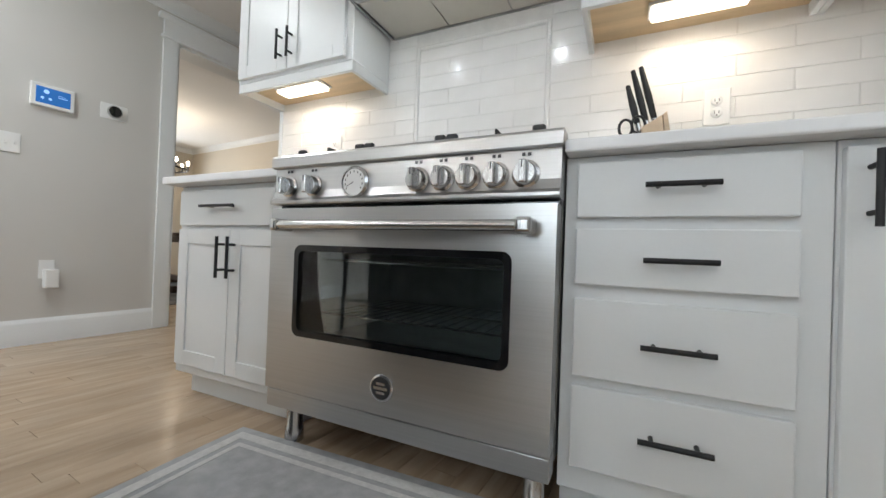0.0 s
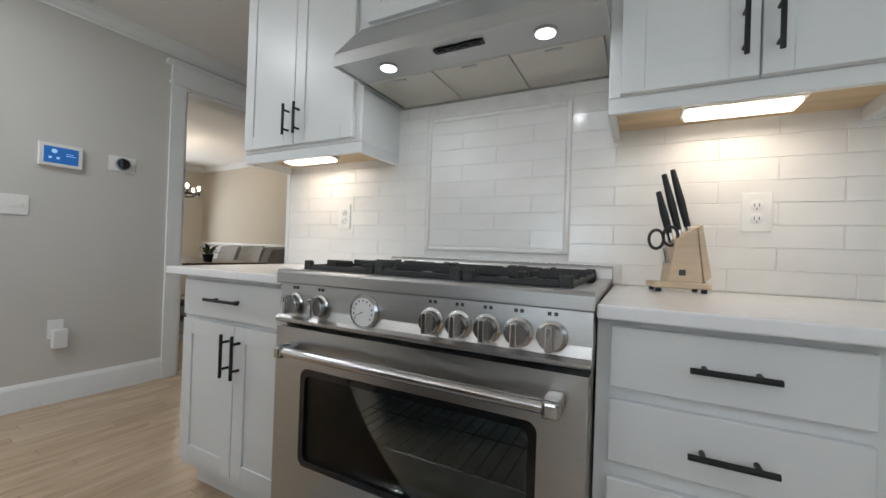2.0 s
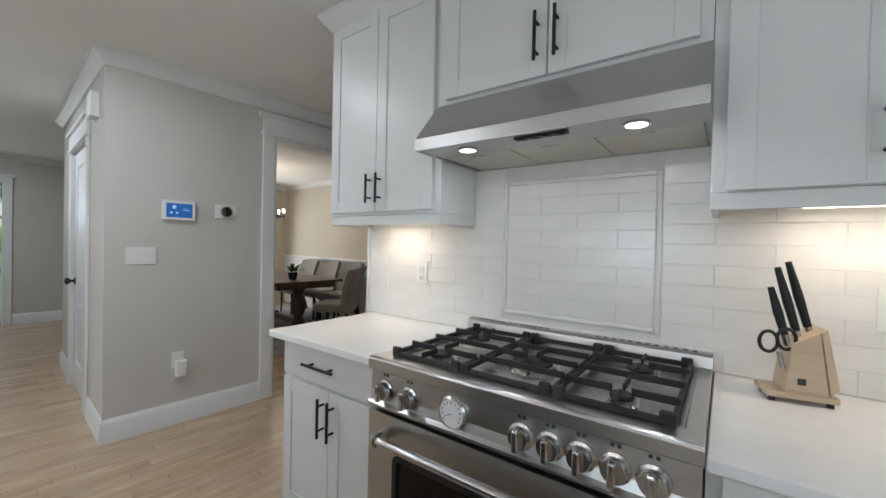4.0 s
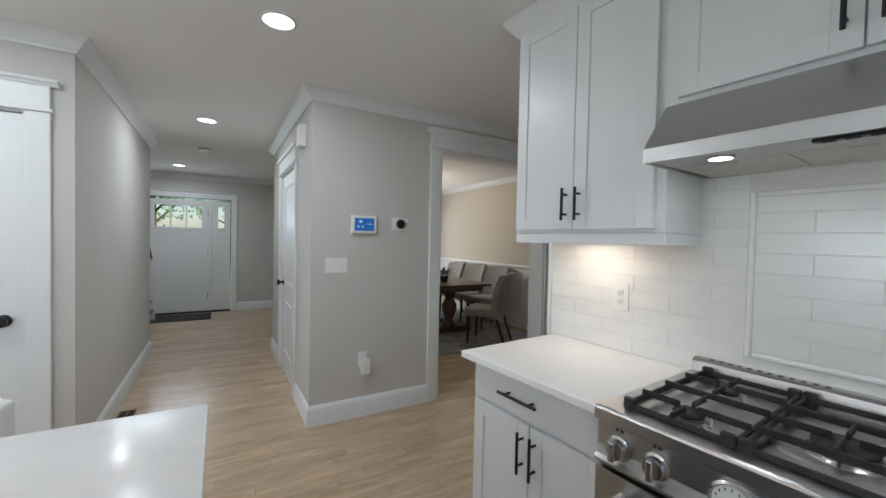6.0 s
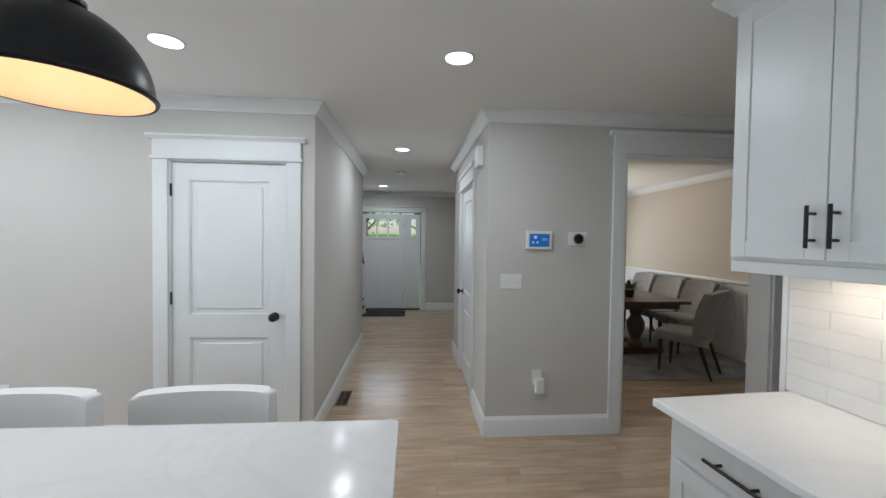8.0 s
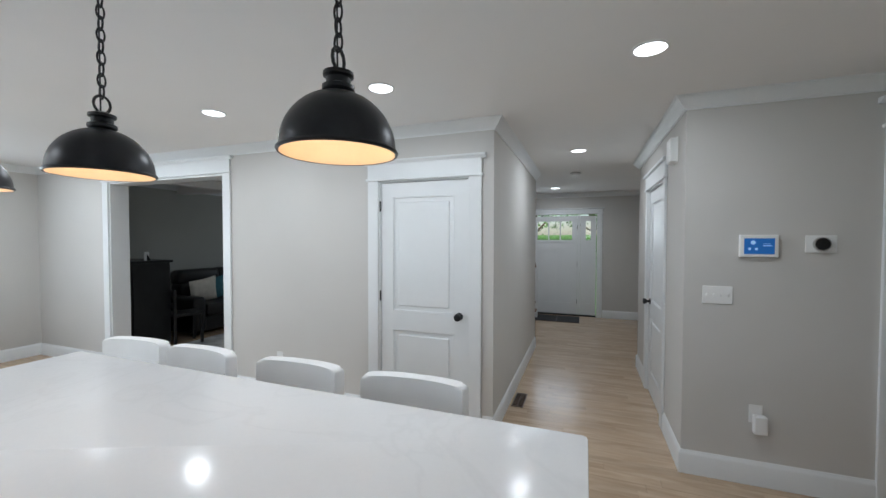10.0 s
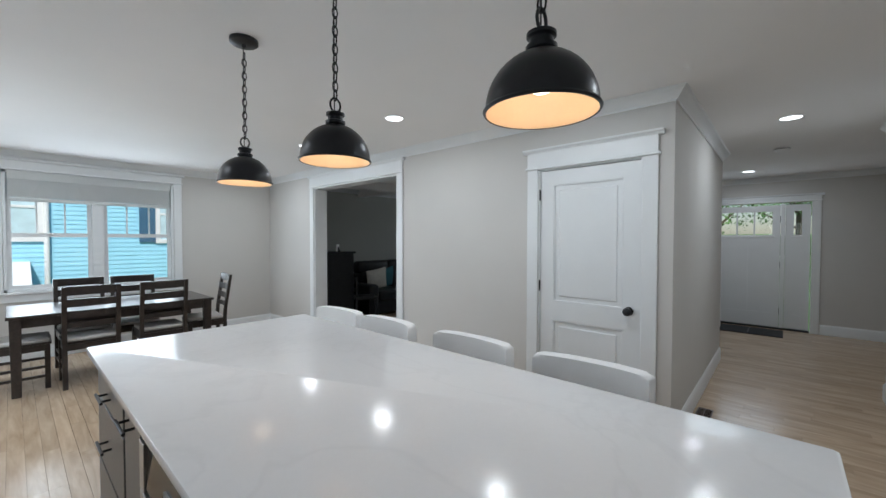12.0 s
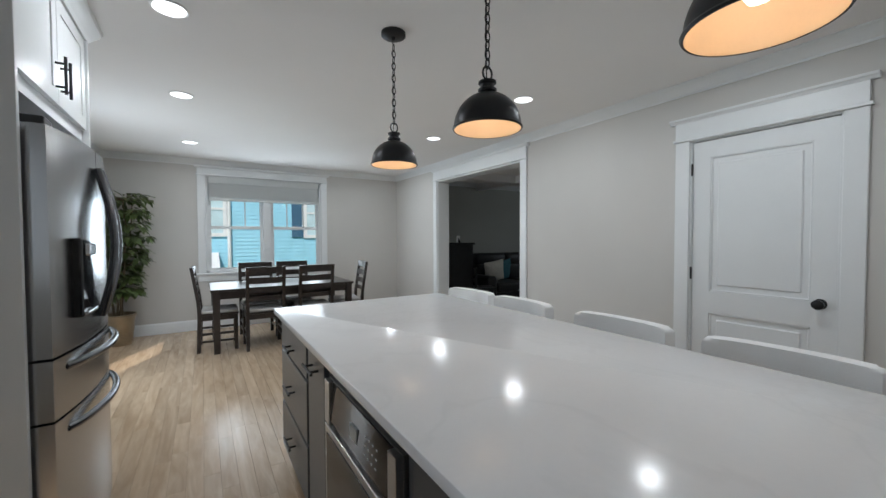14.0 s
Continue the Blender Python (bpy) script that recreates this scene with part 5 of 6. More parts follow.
# ---- fridge corner ----
def refrigerator():
    f = thing("refrigerator", 1.42, -4.175, 0, 0, "stainless french-door refrigerator with a water dispenser", "refrigerator")
    W = 0.452
    part("case", B((0.035, 0.67, -W, W, 0.02, 1.74), bevel=0.004), M_IRON, f, "dark grey case sides")
    def bowed(nm, y0, y1, z0, z1, cut=None):
        pts, n = [], 14
        for k in range(n + 1):
            y = y0 + (y1 - y0) * k / n
            pts.append((-0.085 + 0.05 * (y / W) ** 2, y))
        pts += [(0.03, y1), (0.03, y0)]
        bm = prism(pts, "z", z0, z1)
        bmesh.ops.bevel(bm, geom=[e for e in bm.edges if e.calc_face_angle(0) > 0.6], offset=0.008, segments=2, affect="EDGES", profile=0.5)
        return part(nm, bm, M_STEELV, f, "", 35)
    dl = bowed("door", 0.004, W, 0.915, 1.735)
    dr = bowed("door", -W, -0.004, 0.915, 1.735)
    u = bowed("upper_drawer", -W, W, 0.69, 0.905)
    lo = bowed("lower_drawer", -W, W, 0.07, 0.68)
    for d, sy in ((dl, 1), (dr, -1)):
        pts = []
        for k in range(15):
            v = k / 14
            pts.append(Vector((-0.095 - 0.055 * math.sin(math.pi * v), sy * (0.03 + 0.012 * math.sin(math.pi * v)), 0.99 + 0.66 * v)))
        bm = tube(pts, 0.016)
        part("handle", bm, M_DARKSTEEL, d, "curved dark steel handle", 60)
    for d, z in ((u, 0.86), (lo, 0.625)):
        pts = []
        for k in range(17):
            v = k / 16
            y = -0.36 + 0.72 * v
            pts.append(Vector((-0.075 - 0.05 * math.sin(math.pi * v) ** 0.6 + 0.03 * (2 * v - 1) ** 2, y, z)))
        bm = tube(pts, 0.015)
        part("handle", bm, M_DARKSTEEL, d, "bowed steel drawer handle", 60)
    q = part("dispenser", B((-0.092, -0.05, 0.13, 0.31, 1.03, 1.34), bevel=0.01, seg=3), M_BLKGLASS, dl, "black water dispenser recess")
    part("dispenser_spout", B((-0.108, -0.09, 0.16, 0.28, 1.27, 1.32), bevel=0.006), M_CHROME, q)
    part("dispenser_tray", B((-0.106, -0.09, 0.14, 0.30, 1.035, 1.05), bevel=0.003), M_STEELV, q)
    for y in (-0.40, 0.40):
        part("hinge_cover", B((-0.03, 0.10, y - 0.045, y + 0.045, 1.735, 1.765), bevel=0.006), M_IRON, f)
    part("foot_grille", B((0.0, 0.05, -W, W, 0.0, 0.06)), M_BLACK, f)


refrigerator()


def fridge_surround():
    c = thing("wall_cabinet", 1.45, -4.175, 0, 0, "white cabinet over the refrigerator with tall side panels", "cabinet")
    part("side_panel", B((-0.01, 0.645, 0.475, 0.50, 0, 2.44), bevel=0.002), M_CAB, c)
    part("side_panel", B((-0.01, 0.645, -0.50, -0.475, 0, 2.44), bevel=0.002), M_CAB, c)
    part("body", B((0.02, 0.645, -0.474, 0.474, 1.86, 2.44)), M_CAB, c)
    for a, b, py in ((-0.465, -0.003, -0.035), (0.003, 0.465, 0.035)):
        s = 0.06
        d = part("door", B((0.006, 0.017, a + s, b - s, 1.98, 2.34)), M_CAB, c)
        for q in ((a, a + s), (b - s, b)):
            part("stile", B((0, 0.02, *q, 1.92, 2.40)), M_CAB, d)
        for q in ((1.92, 1.98), (2.34, 2.40)):
            part("rail", B((0, 0.02, a + s, b - s, *q)), M_CAB, d)
        bm = bmesh.new()
        add_rod(bm, (-0.033, py, 1.96), (-0.033, py, 2.12), 0.006)
        for z in (1.99, 2.09):
            add_rod(bm, (0, py, z), (-0.033, py, z), 0.005)
        part("pull", bm, M_BLACK, d, "matte black bar pull", 40)
    prof = [(0, 0), (0, -0.085), (0.010, -0.085), (0.02, -0.07), (0.045, -0.04), (0.06, -0.02), (0.066, 0)]
    part("crown", moulding(prof, (0.0, -0.50), (0.0, 0.50), (-1, 0), CEIL - 0.002, 1, 1), M_CAB, c)
    part("crown_return", moulding(prof, (0.0, -0.50), (0.645, -0.50), (0, -1), CEIL - 0.002, 1, 0), M_CAB, c)


fridge_surround()


# ---- breakfast table ----
def breakfast_table():
    t = thing("dining_table", 0.03, -7.39, 0, 0, "dark espresso rectangular wooden dining table", "table")
    part("tabletop", B((-0.84, 0.84, -0.46, 0.46, 0.72, 0.75), bevel=0.005), M_DARKWOOD, t)
    part("apron", B((-0.76, 0.76, 0.385, 0.405, 0.63, 0.72), (-0.76, 0.76, -0.405, -0.385, 0.63, 0.72), (-0.775, -0.755, -0.385, 0.385, 0.63, 0.72), (0.755, 0.775, -0.385, 0.385, 0.63, 0.72)), M_DARKWOOD, t)
    for x in (-0.78, 0.78):
        for y in (-0.40, 0.40):
            bm = bmesh.new()
            add_box(bm, x - 0.04, x + 0.04, y - 0.04, y + 0.04, 0, 0.72, bevel=0.004)
            for v in bm.verts:
                if v.co.z < 0.1:
                    v.co.x, v.co.y = x + (v.co.x - x) * 0.8, y + (v.co.y - y) * 0.8
            part("leg", bm, M_DARKWOOD, t)


breakfast_table()


def ladder_chair():
    """A ladder-back chair that faces +y."""
    c = thing("dining_chair", 0, 0, 0, 0, "dark wooden ladder-back chair with a pale grey cushion", "chair", "chairs round the breakfast table")
    for x in (-0.2, 0.2):
        pts = [(-0.205, 0), (-0.165, 0), (-0.15, 0.45), (-0.165, 0.60), (-0.225, 1.0), (-0.26, 1.0), (-0.20, 0.60), (-0.19, 0.45)]
        part("back_leg", prism(pts, "x", x - 0.019, x + 0.019), M_DARKWOOD, c)
        part("front_leg", B((x - 0.02, x + 0.02, 0.185, 0.225, 0, 0.43), bevel=0.003), M_DARKWOOD, c)
        part("side_rail", B((x - 0.011, x + 0.011, -0.16, 0.19, 0.37, 0.43)), M_DARKWOOD, c)
        part("stretcher", B((x - 0.009, x + 0.009, -0.17, 0.19, 0.20, 0.225)), M_DARKWOOD, c)
        part("stretcher", B((x - 0.009, x + 0.009, -0.17, 0.19, 0.11, 0.135)), M_DARKWOOD, c)
    part("front_rail", B((-0.19, 0.19, 0.195, 0.217, 0.37, 0.43)), M_DARKWOOD, c)
    part("rear_rail", B((-0.19, 0.19, -0.175, -0.155, 0.37, 0.43)), M_DARKWOOD, c)
    for z0, z1 in ((0.915, 1.0), (0.80, 0.875), (0.69, 0.76), (0.59, 0.645)):
        zc = (z0 + z1) / 2
        y = -0.185 - (zc - 0.60) * 0.15
        pts = [(-0.19, y), (-0.1, y - 0.014), (0, y - 0.02), (0.1, y - 0.014), (0.19, y), (0.19, y + 0.018), (0.1, y + 0.004), (0, y - 0.002), (-0.1, y + 0.004), (-0.19, y + 0.018)]
        part("back_slat", prism(pts, "z", z0, z1), M_DARKWOOD, c)
    part("seat", B((-0.215, 0.215, -0.165, 0.235, 0.43, 0.45), bevel=0.004), M_DARKWOOD, c)
    part("cushion", B((-0.205, 0.205, -0.155, 0.225, 0.45, 0.49), bevel=0.018, seg=4), M_CUSHION, c, "pale grey seat cushion", 60)
    return c


ch = ladder_chair()
for k, (x, y, rz) in enumerate(((0.295, -7.09, 180), (-0.30, -7.09, 180), (0.29, -7.70, 2), (-0.19, -7.70, -2), (0.80, -7.33, 88), (-0.84, -7.33, -96))):
    m = pose(x, y, 0, 0, 0, rz)
    if k == 0:
        ch.matrix_basis = m
    else:
        copy_thing(ch, m)


# ---- potted tree ----
def leaf_blade(bm, p, d, up, length, width):
    d = d.normalized()
    side = d.cross(up).normalized()
    up2 = side.cross(d).normalized()
    L = []
    for u, w, s in ((0, 0.05, 0), (0.3, 0.9, 0.03), (0.6, 0.85, 0.0), (1.0, 0.03, -0.14)):
        c = p + d * (u * length) + up2 * (s * length)
        L.append((bm.verts.new(c - side * width * w / 2 + up2 * width * 0.12 * w), bm.verts.new(c), bm.verts.new(c + side * width * w / 2 + up2 * width * 0.12 * w)))
    for a, b in zip(L, L[1:]):
        bm.faces.new((a[0], a[1], b[1], b[0]))
        bm.faces.new((a[1], a[2], b[2], b[1]))


def potted_tree():
    t = thing("potted_plant", 1.85, -8.12, 0, 0, "tall leafy green indoor tree in a bronze pot", "plant")
    part("pot", lathe([(0.13, 0.0), (0.135, 0.01), (0.175, 0.36), (0.185, 0.365), (0.185, 0.39), (0.17, 0.39), (0.165, 0.33), (0, 0.33)], 36), M_POT, t, "tapered bronze pot", 40)
    part("soil", lathe([(0.164, 0.334), (0.1, 0.345), (0, 0.35)], 24), M_SOIL, t)
    rnd = random.Random(11)
    trunk, leaves = bmesh.new(), bmesh.new()
    for k in range(4):
        a = k * 1.6 + 0.4
        p = Vector((0.04 * math.cos(a), 0.04 * math.sin(a), 0.33))
        for s in range(9):
            q = p + Vector((rnd.uniform(-0.03, 0.03) + 0.012 * math.cos(a), rnd.uniform(-0.03, 0.03) + 0.012 * math.sin(a), 0.165))
            add_rod(trunk, p, q, 0.014 - 0.0011 * s, 0.013 - 0.0011 * s, 8)
            if s >= 1:
                for b in range(7):
                    ang = rnd.uniform(0, 6.28)
                    out = Vector((math.cos(ang), math.sin(ang), rnd.uniform(-0.1, 0.7)))
                    tip = q + out.normalized() * rnd.uniform(0.06, 0.2)
                    add_rod(trunk, q, tip, 0.004, 0.002, 5)
                    for l in range(6):
                        la = ang + rnd.uniform(-1.5, 1.5)
                        d = Vector((math.cos(la), math.sin(la), rnd.uniform(-0.75, 0.15)))
                        leaf_blade(leaves, tip + Vector((rnd.uniform(-0.03, 0.03), rnd.uniform(-0.03, 0.03), rnd.uniform(-0.03, 0.03))), d, Vector((0, 0, 1)), rnd.uniform(0.11, 0.19), rnd.uniform(0.045, 0.07))
            p = q
    for v in list(leaves.verts) + list(trunk.verts):
        v.co.x, v.co.y = min(v.co.x, 0.235), max(v.co.y, -0.36)
    part("stem", trunk, M_BARK, t, "thin brown stems", 60)
    part("foliage", leaves, M_LEAF, t, "dense drooping glossy leaves", recalc=False)


potted_tree()

# ---- dining room ----
t = thing("area_rug", -4.85, 1.35, 0, 0, "slate grey patterned rug under the dining table", "rug")
part("rug_field", B((-1.7, 1.55, -1.15, 1.1, 0.0, 0.010), bevel=0.003), M_DRUG, t)
part("binding", B((-1.72, 1.57, -1.17, -1.15, 0, 0.011), (-1.72, 1.57, 1.1, 1.12, 0, 0.011), (-1.72, -1.70, -1.15, 1.1, 0, 0.011), (1.55, 1.57, -1.15, 1.1, 0, 0.011)), M_UPHOL, t)


def trestle_table():
    t = thing("dining_table", -4.95, 1.42, 0.011, 0, "dark walnut trestle dining table", "table")
    for k in range(7):
        y = -0.525 + k * 0.15
        part("plank", B((-1.05, 1.05, y + 0.0015, y + 0.1485, 0.715, 0.755), bevel=0.003), M_BROWN, t)
    part("apron", B((-0.95, 0.95, -0.44, -0.41, 0.64, 0.715), (-0.95, 0.95, 0.41, 0.44, 0.64, 0.715), (0.92, 0.95, -0.41, 0.41, 0.64, 0.715), (-0.95, -0.92, -0.41, 0.41, 0.64, 0.715)), M_BROWN, t)
    for x in (-0.7, 0.7):
        part("pedestal", lathe([(0.09, 0.08), (0.10, 0.14), (0.06, 0.2), (0.11, 0.33), (0.115, 0.42), (0.065, 0.52), (0.09, 0.58), (0.10, 0.64)], 24, "Z", (x, 0, 0)), M_BROWN, t, "turned pedestal", 40)
        part("foot", B((x - 0.05, x + 0.05, -0.38, 0.38, 0.0, 0.085), bevel=0.012), M_BROWN, t)
    part("stretcher", B((-0.7, 0.7, -0.04, 0.04, 0.10, 0.17), bevel=0.005), M_BROWN, t)


trestle_table()


def parsons_chair():
    """An upholstered chair that faces +y."""
    c = thing("upholstered_chair", 0, 0, 0.011, 0, "grey linen upholstered dining chair with dark legs", "chair", "chairs round the trestle table")
    part("seat", B((-0.25, 0.25, -0.22, 0.27, 0.37, 0.49), bevel=0.035, seg=4), M_UPHOL, c, "padded grey seat", 60)
    bm = bmesh.new()
    n, m = 12, 8
    grid = []
    for side in (0, 1):
        rows = []
        for j in range(m + 1):
            v = j / m
            z = 0.36 + 0.62 * v
            wd = 0.24 + 0.035 * math.sin(v * 2.2)
            row = []
            for i in range(n + 1):
                u = -1 + 2 * i / n
                y = -0.20 - 0.17 * v * v + 0.07 * u * u * (0.4 + v) + (0.045 if side else -0.025)
                row.append(bm.verts.new((wd * u, y, z - 0.03 * v * u * u)))
            rows.append(row)
        grid.append(rows)
    for rows in grid:
        for j in range(m):
            for i in range(n):
                bm.faces.new((rows[j][i], rows[j][i + 1], rows[j + 1][i + 1], rows[j + 1][i]))
    f, b = grid
    for j in range(m):
        for i in (0, n):
            bm.faces.new((f[j][i], f[j + 1][i], b[j + 1][i], b[j][i]))
    for i in range(n):
        for j in (0, m):
            bm.faces.new((f[j][i], f[j][i + 1], b[j][i + 1], b[j][i]))
    part("backrest", bm, M_UPHOL, c, "curved grey back", 60)
    for x in (-0.2, 0.2):
        part("front_leg", rod((x, 0.22, 0), (x, 0.21, 0.39), 0.014, 0.024, 8), M_DARKWOOD, c)
        part("rear_leg", rod((x, -0.30, 0), (x, -0.17, 0.40), 0.014, 0.024, 8), M_DARKWOOD, c)
    return c


pc = parsons_chair()
for k, (x, y, rz) in enumerate(((-3.55, 1.62, 128), (-4.35, 2.18, 180), (-5.0, 2.2, 182), (-5.65, 2.18, 178), (-4.5, 0.62, 0), (-5.4, 0.62, 2))):
    m = pose(x, y, 0.011, 0, 0, rz)
    if k == 0:
        pc.matrix_basis = m
    else:
        copy_thing(pc, m)


def chandelier():
    c = thing("chandelier", -5.1, 1.2, 1.70, 0, "dark iron ring chandelier with lit bulbs", "chandelier")
    top = CEIL - 1.70
    n = 40
    bm = bmesh.new()
    for i in range(n):
        a, b = 2 * math.pi * i / n, 2 * math.pi * (i + 1) / n
        add_rod(bm, (0.36 * math.cos(a), 0.36 * math.sin(a), 0), (0.36 * math.cos(b), 0.36 * math.sin(b), 0), 0.012, seg=8, caps=False)
    part("ring", bm, M_BLACK, c, "", 60)
    for i in range(8):
        a = 2 * math.pi * i / 8 + 0.2
        x, y = 0.36 * math.cos(a), 0.36 * math.sin(a)
        h = part("candle_holder", lathe([(0.022, 0), (0.024, 0.01), (0.012, 0.02), (0.012, 0.06)], 12, "Z", (x, y, 0)), M_BLACK, c)
        part("bulb", lathe([(0.008, 0.06), (0.02, 0.09), (0.022, 0.105), (0.012, 0.13), (0, 0.135)], 12, "Z", (x, y, 0)), M_BULB, h, "lit bulb", 60)
    for i in range(4):
        a = math.pi / 2 * i + 0.5
        part("stay", rod((0.36 * math.cos(a), 0.36 * math.sin(a), 0.0), (0, 0, 0.45), 0.005, seg=6), M_BLACK, c)
    part("stem", rod((0, 0, 0.44), (0, 0, top - 0.01), 0.008), M_BLACK, c)
    part("canopy", lathe([(0.065, top), (0.06, top - 0.02), (0, top - 0.025)], 24), M_BLACK, c)
    l = bpy.data.lights.new("chandelier_light", "POINT")
    l.energy, l.color, l.shadow_soft_size = 16.0, (1.0, 0.82, 0.6), 0.3
    new("chandelier_light", l).location = (-5.1, 1.2, 1.9)


chandelier()

p = thing("table_plant", -4.3, 1.35, 0.766, 0, "small green plant in a dark pot on the dining table", "plant")
part("pot", lathe([(0.05, 0), (0.07, 0.10), (0.065, 0.10), (0, 0.09)], 20), M_BLACK, p, "", 40)
bm, rnd = bmesh.new(), random.Random(4)
for k in range(38):
    a = rnd.uniform(0, 6.28)
    leaf_blade(bm, Vector((0.03 * math.cos(a), 0.03 * math.sin(a), 0.09 + rnd.uniform(0, 0.05))), Vector((math.cos(a), math.sin(a), rnd.uniform(0.1, 1.2))), Vector((0, 0, 1)), rnd.uniform(0.10, 0.2), 0.04)
part("foliage", bm, M_LEAF, p, recalc=False)

# ---- living room ----
def sofa():
    s = thing("sofa", -4.55, -7.85, 0, 0, "black leather reclining sofa against the wall", "sofa")
    part("base", B((-1.0, 1.0, -0.42, 0.42, 0.05, 0.30), bevel=0.02), M_LEATHER, s)
    for x in (-1.0, 0.78):
        part("arm", B((x, x + 0.22, -0.42, 0.45, 0.05, 0.62), bevel=0.07, seg=5), M_LEATHER, s, "padded arm", 60)
    for k in range(2):
        a = -0.775 + k * 0.78
        part("seat_cushion", B((a, a + 0.77, -0.2, 0.47, 0.29, 0.48), bevel=0.06, seg=5), M_LEATHER, s, "", 60)
        part("back_cushion", B((a, a + 0.77, -0.46, -0.14, 0.44, 0.80), bevel=0.07, seg=5), M_LEATHER, s, "", 60)
        part("head_cushion", B((a, a + 0.77, -0.48, -0.20, 0.76, 1.02), bevel=0.08, seg=5), M_LEATHER, s, "", 60)
    for x in (-0.92, 0.92):
        part("foot", B((x - 0.03, x + 0.03, 0.3, 0.36, 0, 0.05)), M_BLACK, s)


sofa()


def pillow(x, y, z, rz, material, label):
    bm = bmesh.new()
    n = 12
    rows = {}
    for side in (1, -1):
        for i in range(n + 1):
            for j in range(n + 1):
                u, v = -1 + 2 * i / n, -1 + 2 * j / n
                rim = max(0.0, (1 - u ** 4) * (1 - v ** 4))
                if side < 0 and (i in (0, n) or j in (0, n)):
                    rows[side, i, j] = rows[1, i, j]
                    continue
                k = 1 - 0.06 * (1 - abs(u * v))
                rows[side, i, j] = bm.verts.new((0.22 * u * k, side * 0.075 * rim ** 0.6, 0.22 * v * k))
    for side in (1, -1):
        for i in range(n):
            for j in range(n):
                bm.faces.new((rows[side, i, j], rows[side, i + 1, j], rows[side, i + 1, j + 1], rows[side, i, j + 1]))
    ob = part("throw_pillow", bm, material, None, "", 60)
    ob.matrix_basis = pose(x, y, z, -14, 10, rz)
    tagged(ob, label, "pillow")


pillow(-4.02, -7.82, 0.67, -12, M_CREAMCLOTH, "cream textured throw pillow on the sofa")
pillow(-4.30, -7.88, 0.67, 8, M_TEAL, "teal throw pillow on the sofa")


def black_cabinet():
    c = thing("tall_cabinet", -2.82, -7.62, 0, 0, "tall black wooden cabinet beside the opening", "cabinet")
    part("body", B((-0.24, 0.24, -0.5, 0.38, 0.06, 1.22), bevel=0.004), M_LEATHER, c)
    part("top", B((-0.27, 0.27, -0.53, 0.41, 1.22, 1.255), bevel=0.006), M_LEATHER, c)
    part("plinth", B((-0.22, 0.22, -0.48, 0.36, 0, 0.06)), M_BLACK, c)
    for y in (-0.27, 0.16):
        d = part("door", B((-0.258, -0.2405, y - 0.2, y + 0.2, 0.1, 1.18), bevel=0.003), M_LEATHER, c)
        part("knob", rod((-0.258, y + 0.15, 0.7), (-0.28, y + 0.15, 0.7), 0.012), M_CHROME, d)
    w = thing("photo_frame", -2.82, -7.35, 1.255, 30, "small white frame standing on the black cabinet", "frame")
    part("border", B((-0.05, 0.05, -0.008, 0.008, 0, 0.12), bevel=0.003), M_LAMINATE, w)
    part("stand", prism([(0.008, 0.0), (0.05, 0.0), (0.008, 0.08)], "x", -0.01, 0.01), M_BLACK, w)


black_cabinet()


def side_stool():
    c = thing("black_chair", -3.28, -7.25, 0, 70, "black wooden side chair in front of the sofa", "chair")
    part("seat", B((-0.2, 0.2, -0.2, 0.2, 0.43, 0.47), bevel=0.008), M_LEATHER, c)
    for x in (-0.17, 0.17):
        part("front_leg", B((x - 0.018, x + 0.018, 0.15, 0.186, 0, 0.43)), M_LEATHER, c)
        part("back_leg", B((x - 0.018, x + 0.018, -0.19, -0.155, 0, 0.82)), M_LEATHER, c)
    part("back_slat", B((-0.17, 0.17, -0.185, -0.165, 0.70, 0.80), (-0.17, 0.17, -0.185, -0.165, 0.56, 0.62)), M_LEATHER, c)


side_stool()
t = thing("area_rug", -4.4, -6.35, 0, 0, "pale grey patterned living room rug", "rug")
part("rug_field", B((-1.3, 1.3, -0.85, 0.9, 0, 0.009), bevel=0.003), M_LRUG, t)

# ---- hall ----
t = thing("door_mat", -7.08, -2.15, 0, 0, "charcoal rectangular door mat inside the front door", "mat")
part("pad", B((-0.28, 0.30, -0.42, 0.42, 0, 0.012), bevel=0.004), M_MAT, t)
part("rib", B((-0.24, 0.26, -0.005, 0.005, 0.012, 0.014)), M_BLACK, t)
t = thing("floor_register", -2.97, -2.225, 0, 0, "bronze slotted floor register beside the hall wall", "floor vent")
part("frame", B((-0.165, 0.165, -0.055, -0.047, 0, 0.005), (-0.165, 0.165, 0.047, 0.055, 0, 0.005), (-0.165, -0.155, -0.047, 0.047, 0, 0.005), (0.155, 0.165, -0.047, 0.047, 0, 0.005)), M_BROWN, t)
part("shadow_box", B((-0.155, 0.155, -0.047, 0.047, 0.0, 0.0012)), M_BLKGLASS, t)
for i in range(11):
    x = -0.147 + i * 0.0285
    part("slat", B((x, x + 0.010, -0.047, 0.047, 0.0013, 0.0045)), M_BROWN, t)
part("slat", B((-0.155, 0.155, -0.004, 0.004, 0.0046, 0.0052)), M_BROWN, t)

# ---- outdoors ----
structure("ground", B((-300, 300, -300, 300, -0.9, -0.6)), M_GRASS, "green lawn around the house")


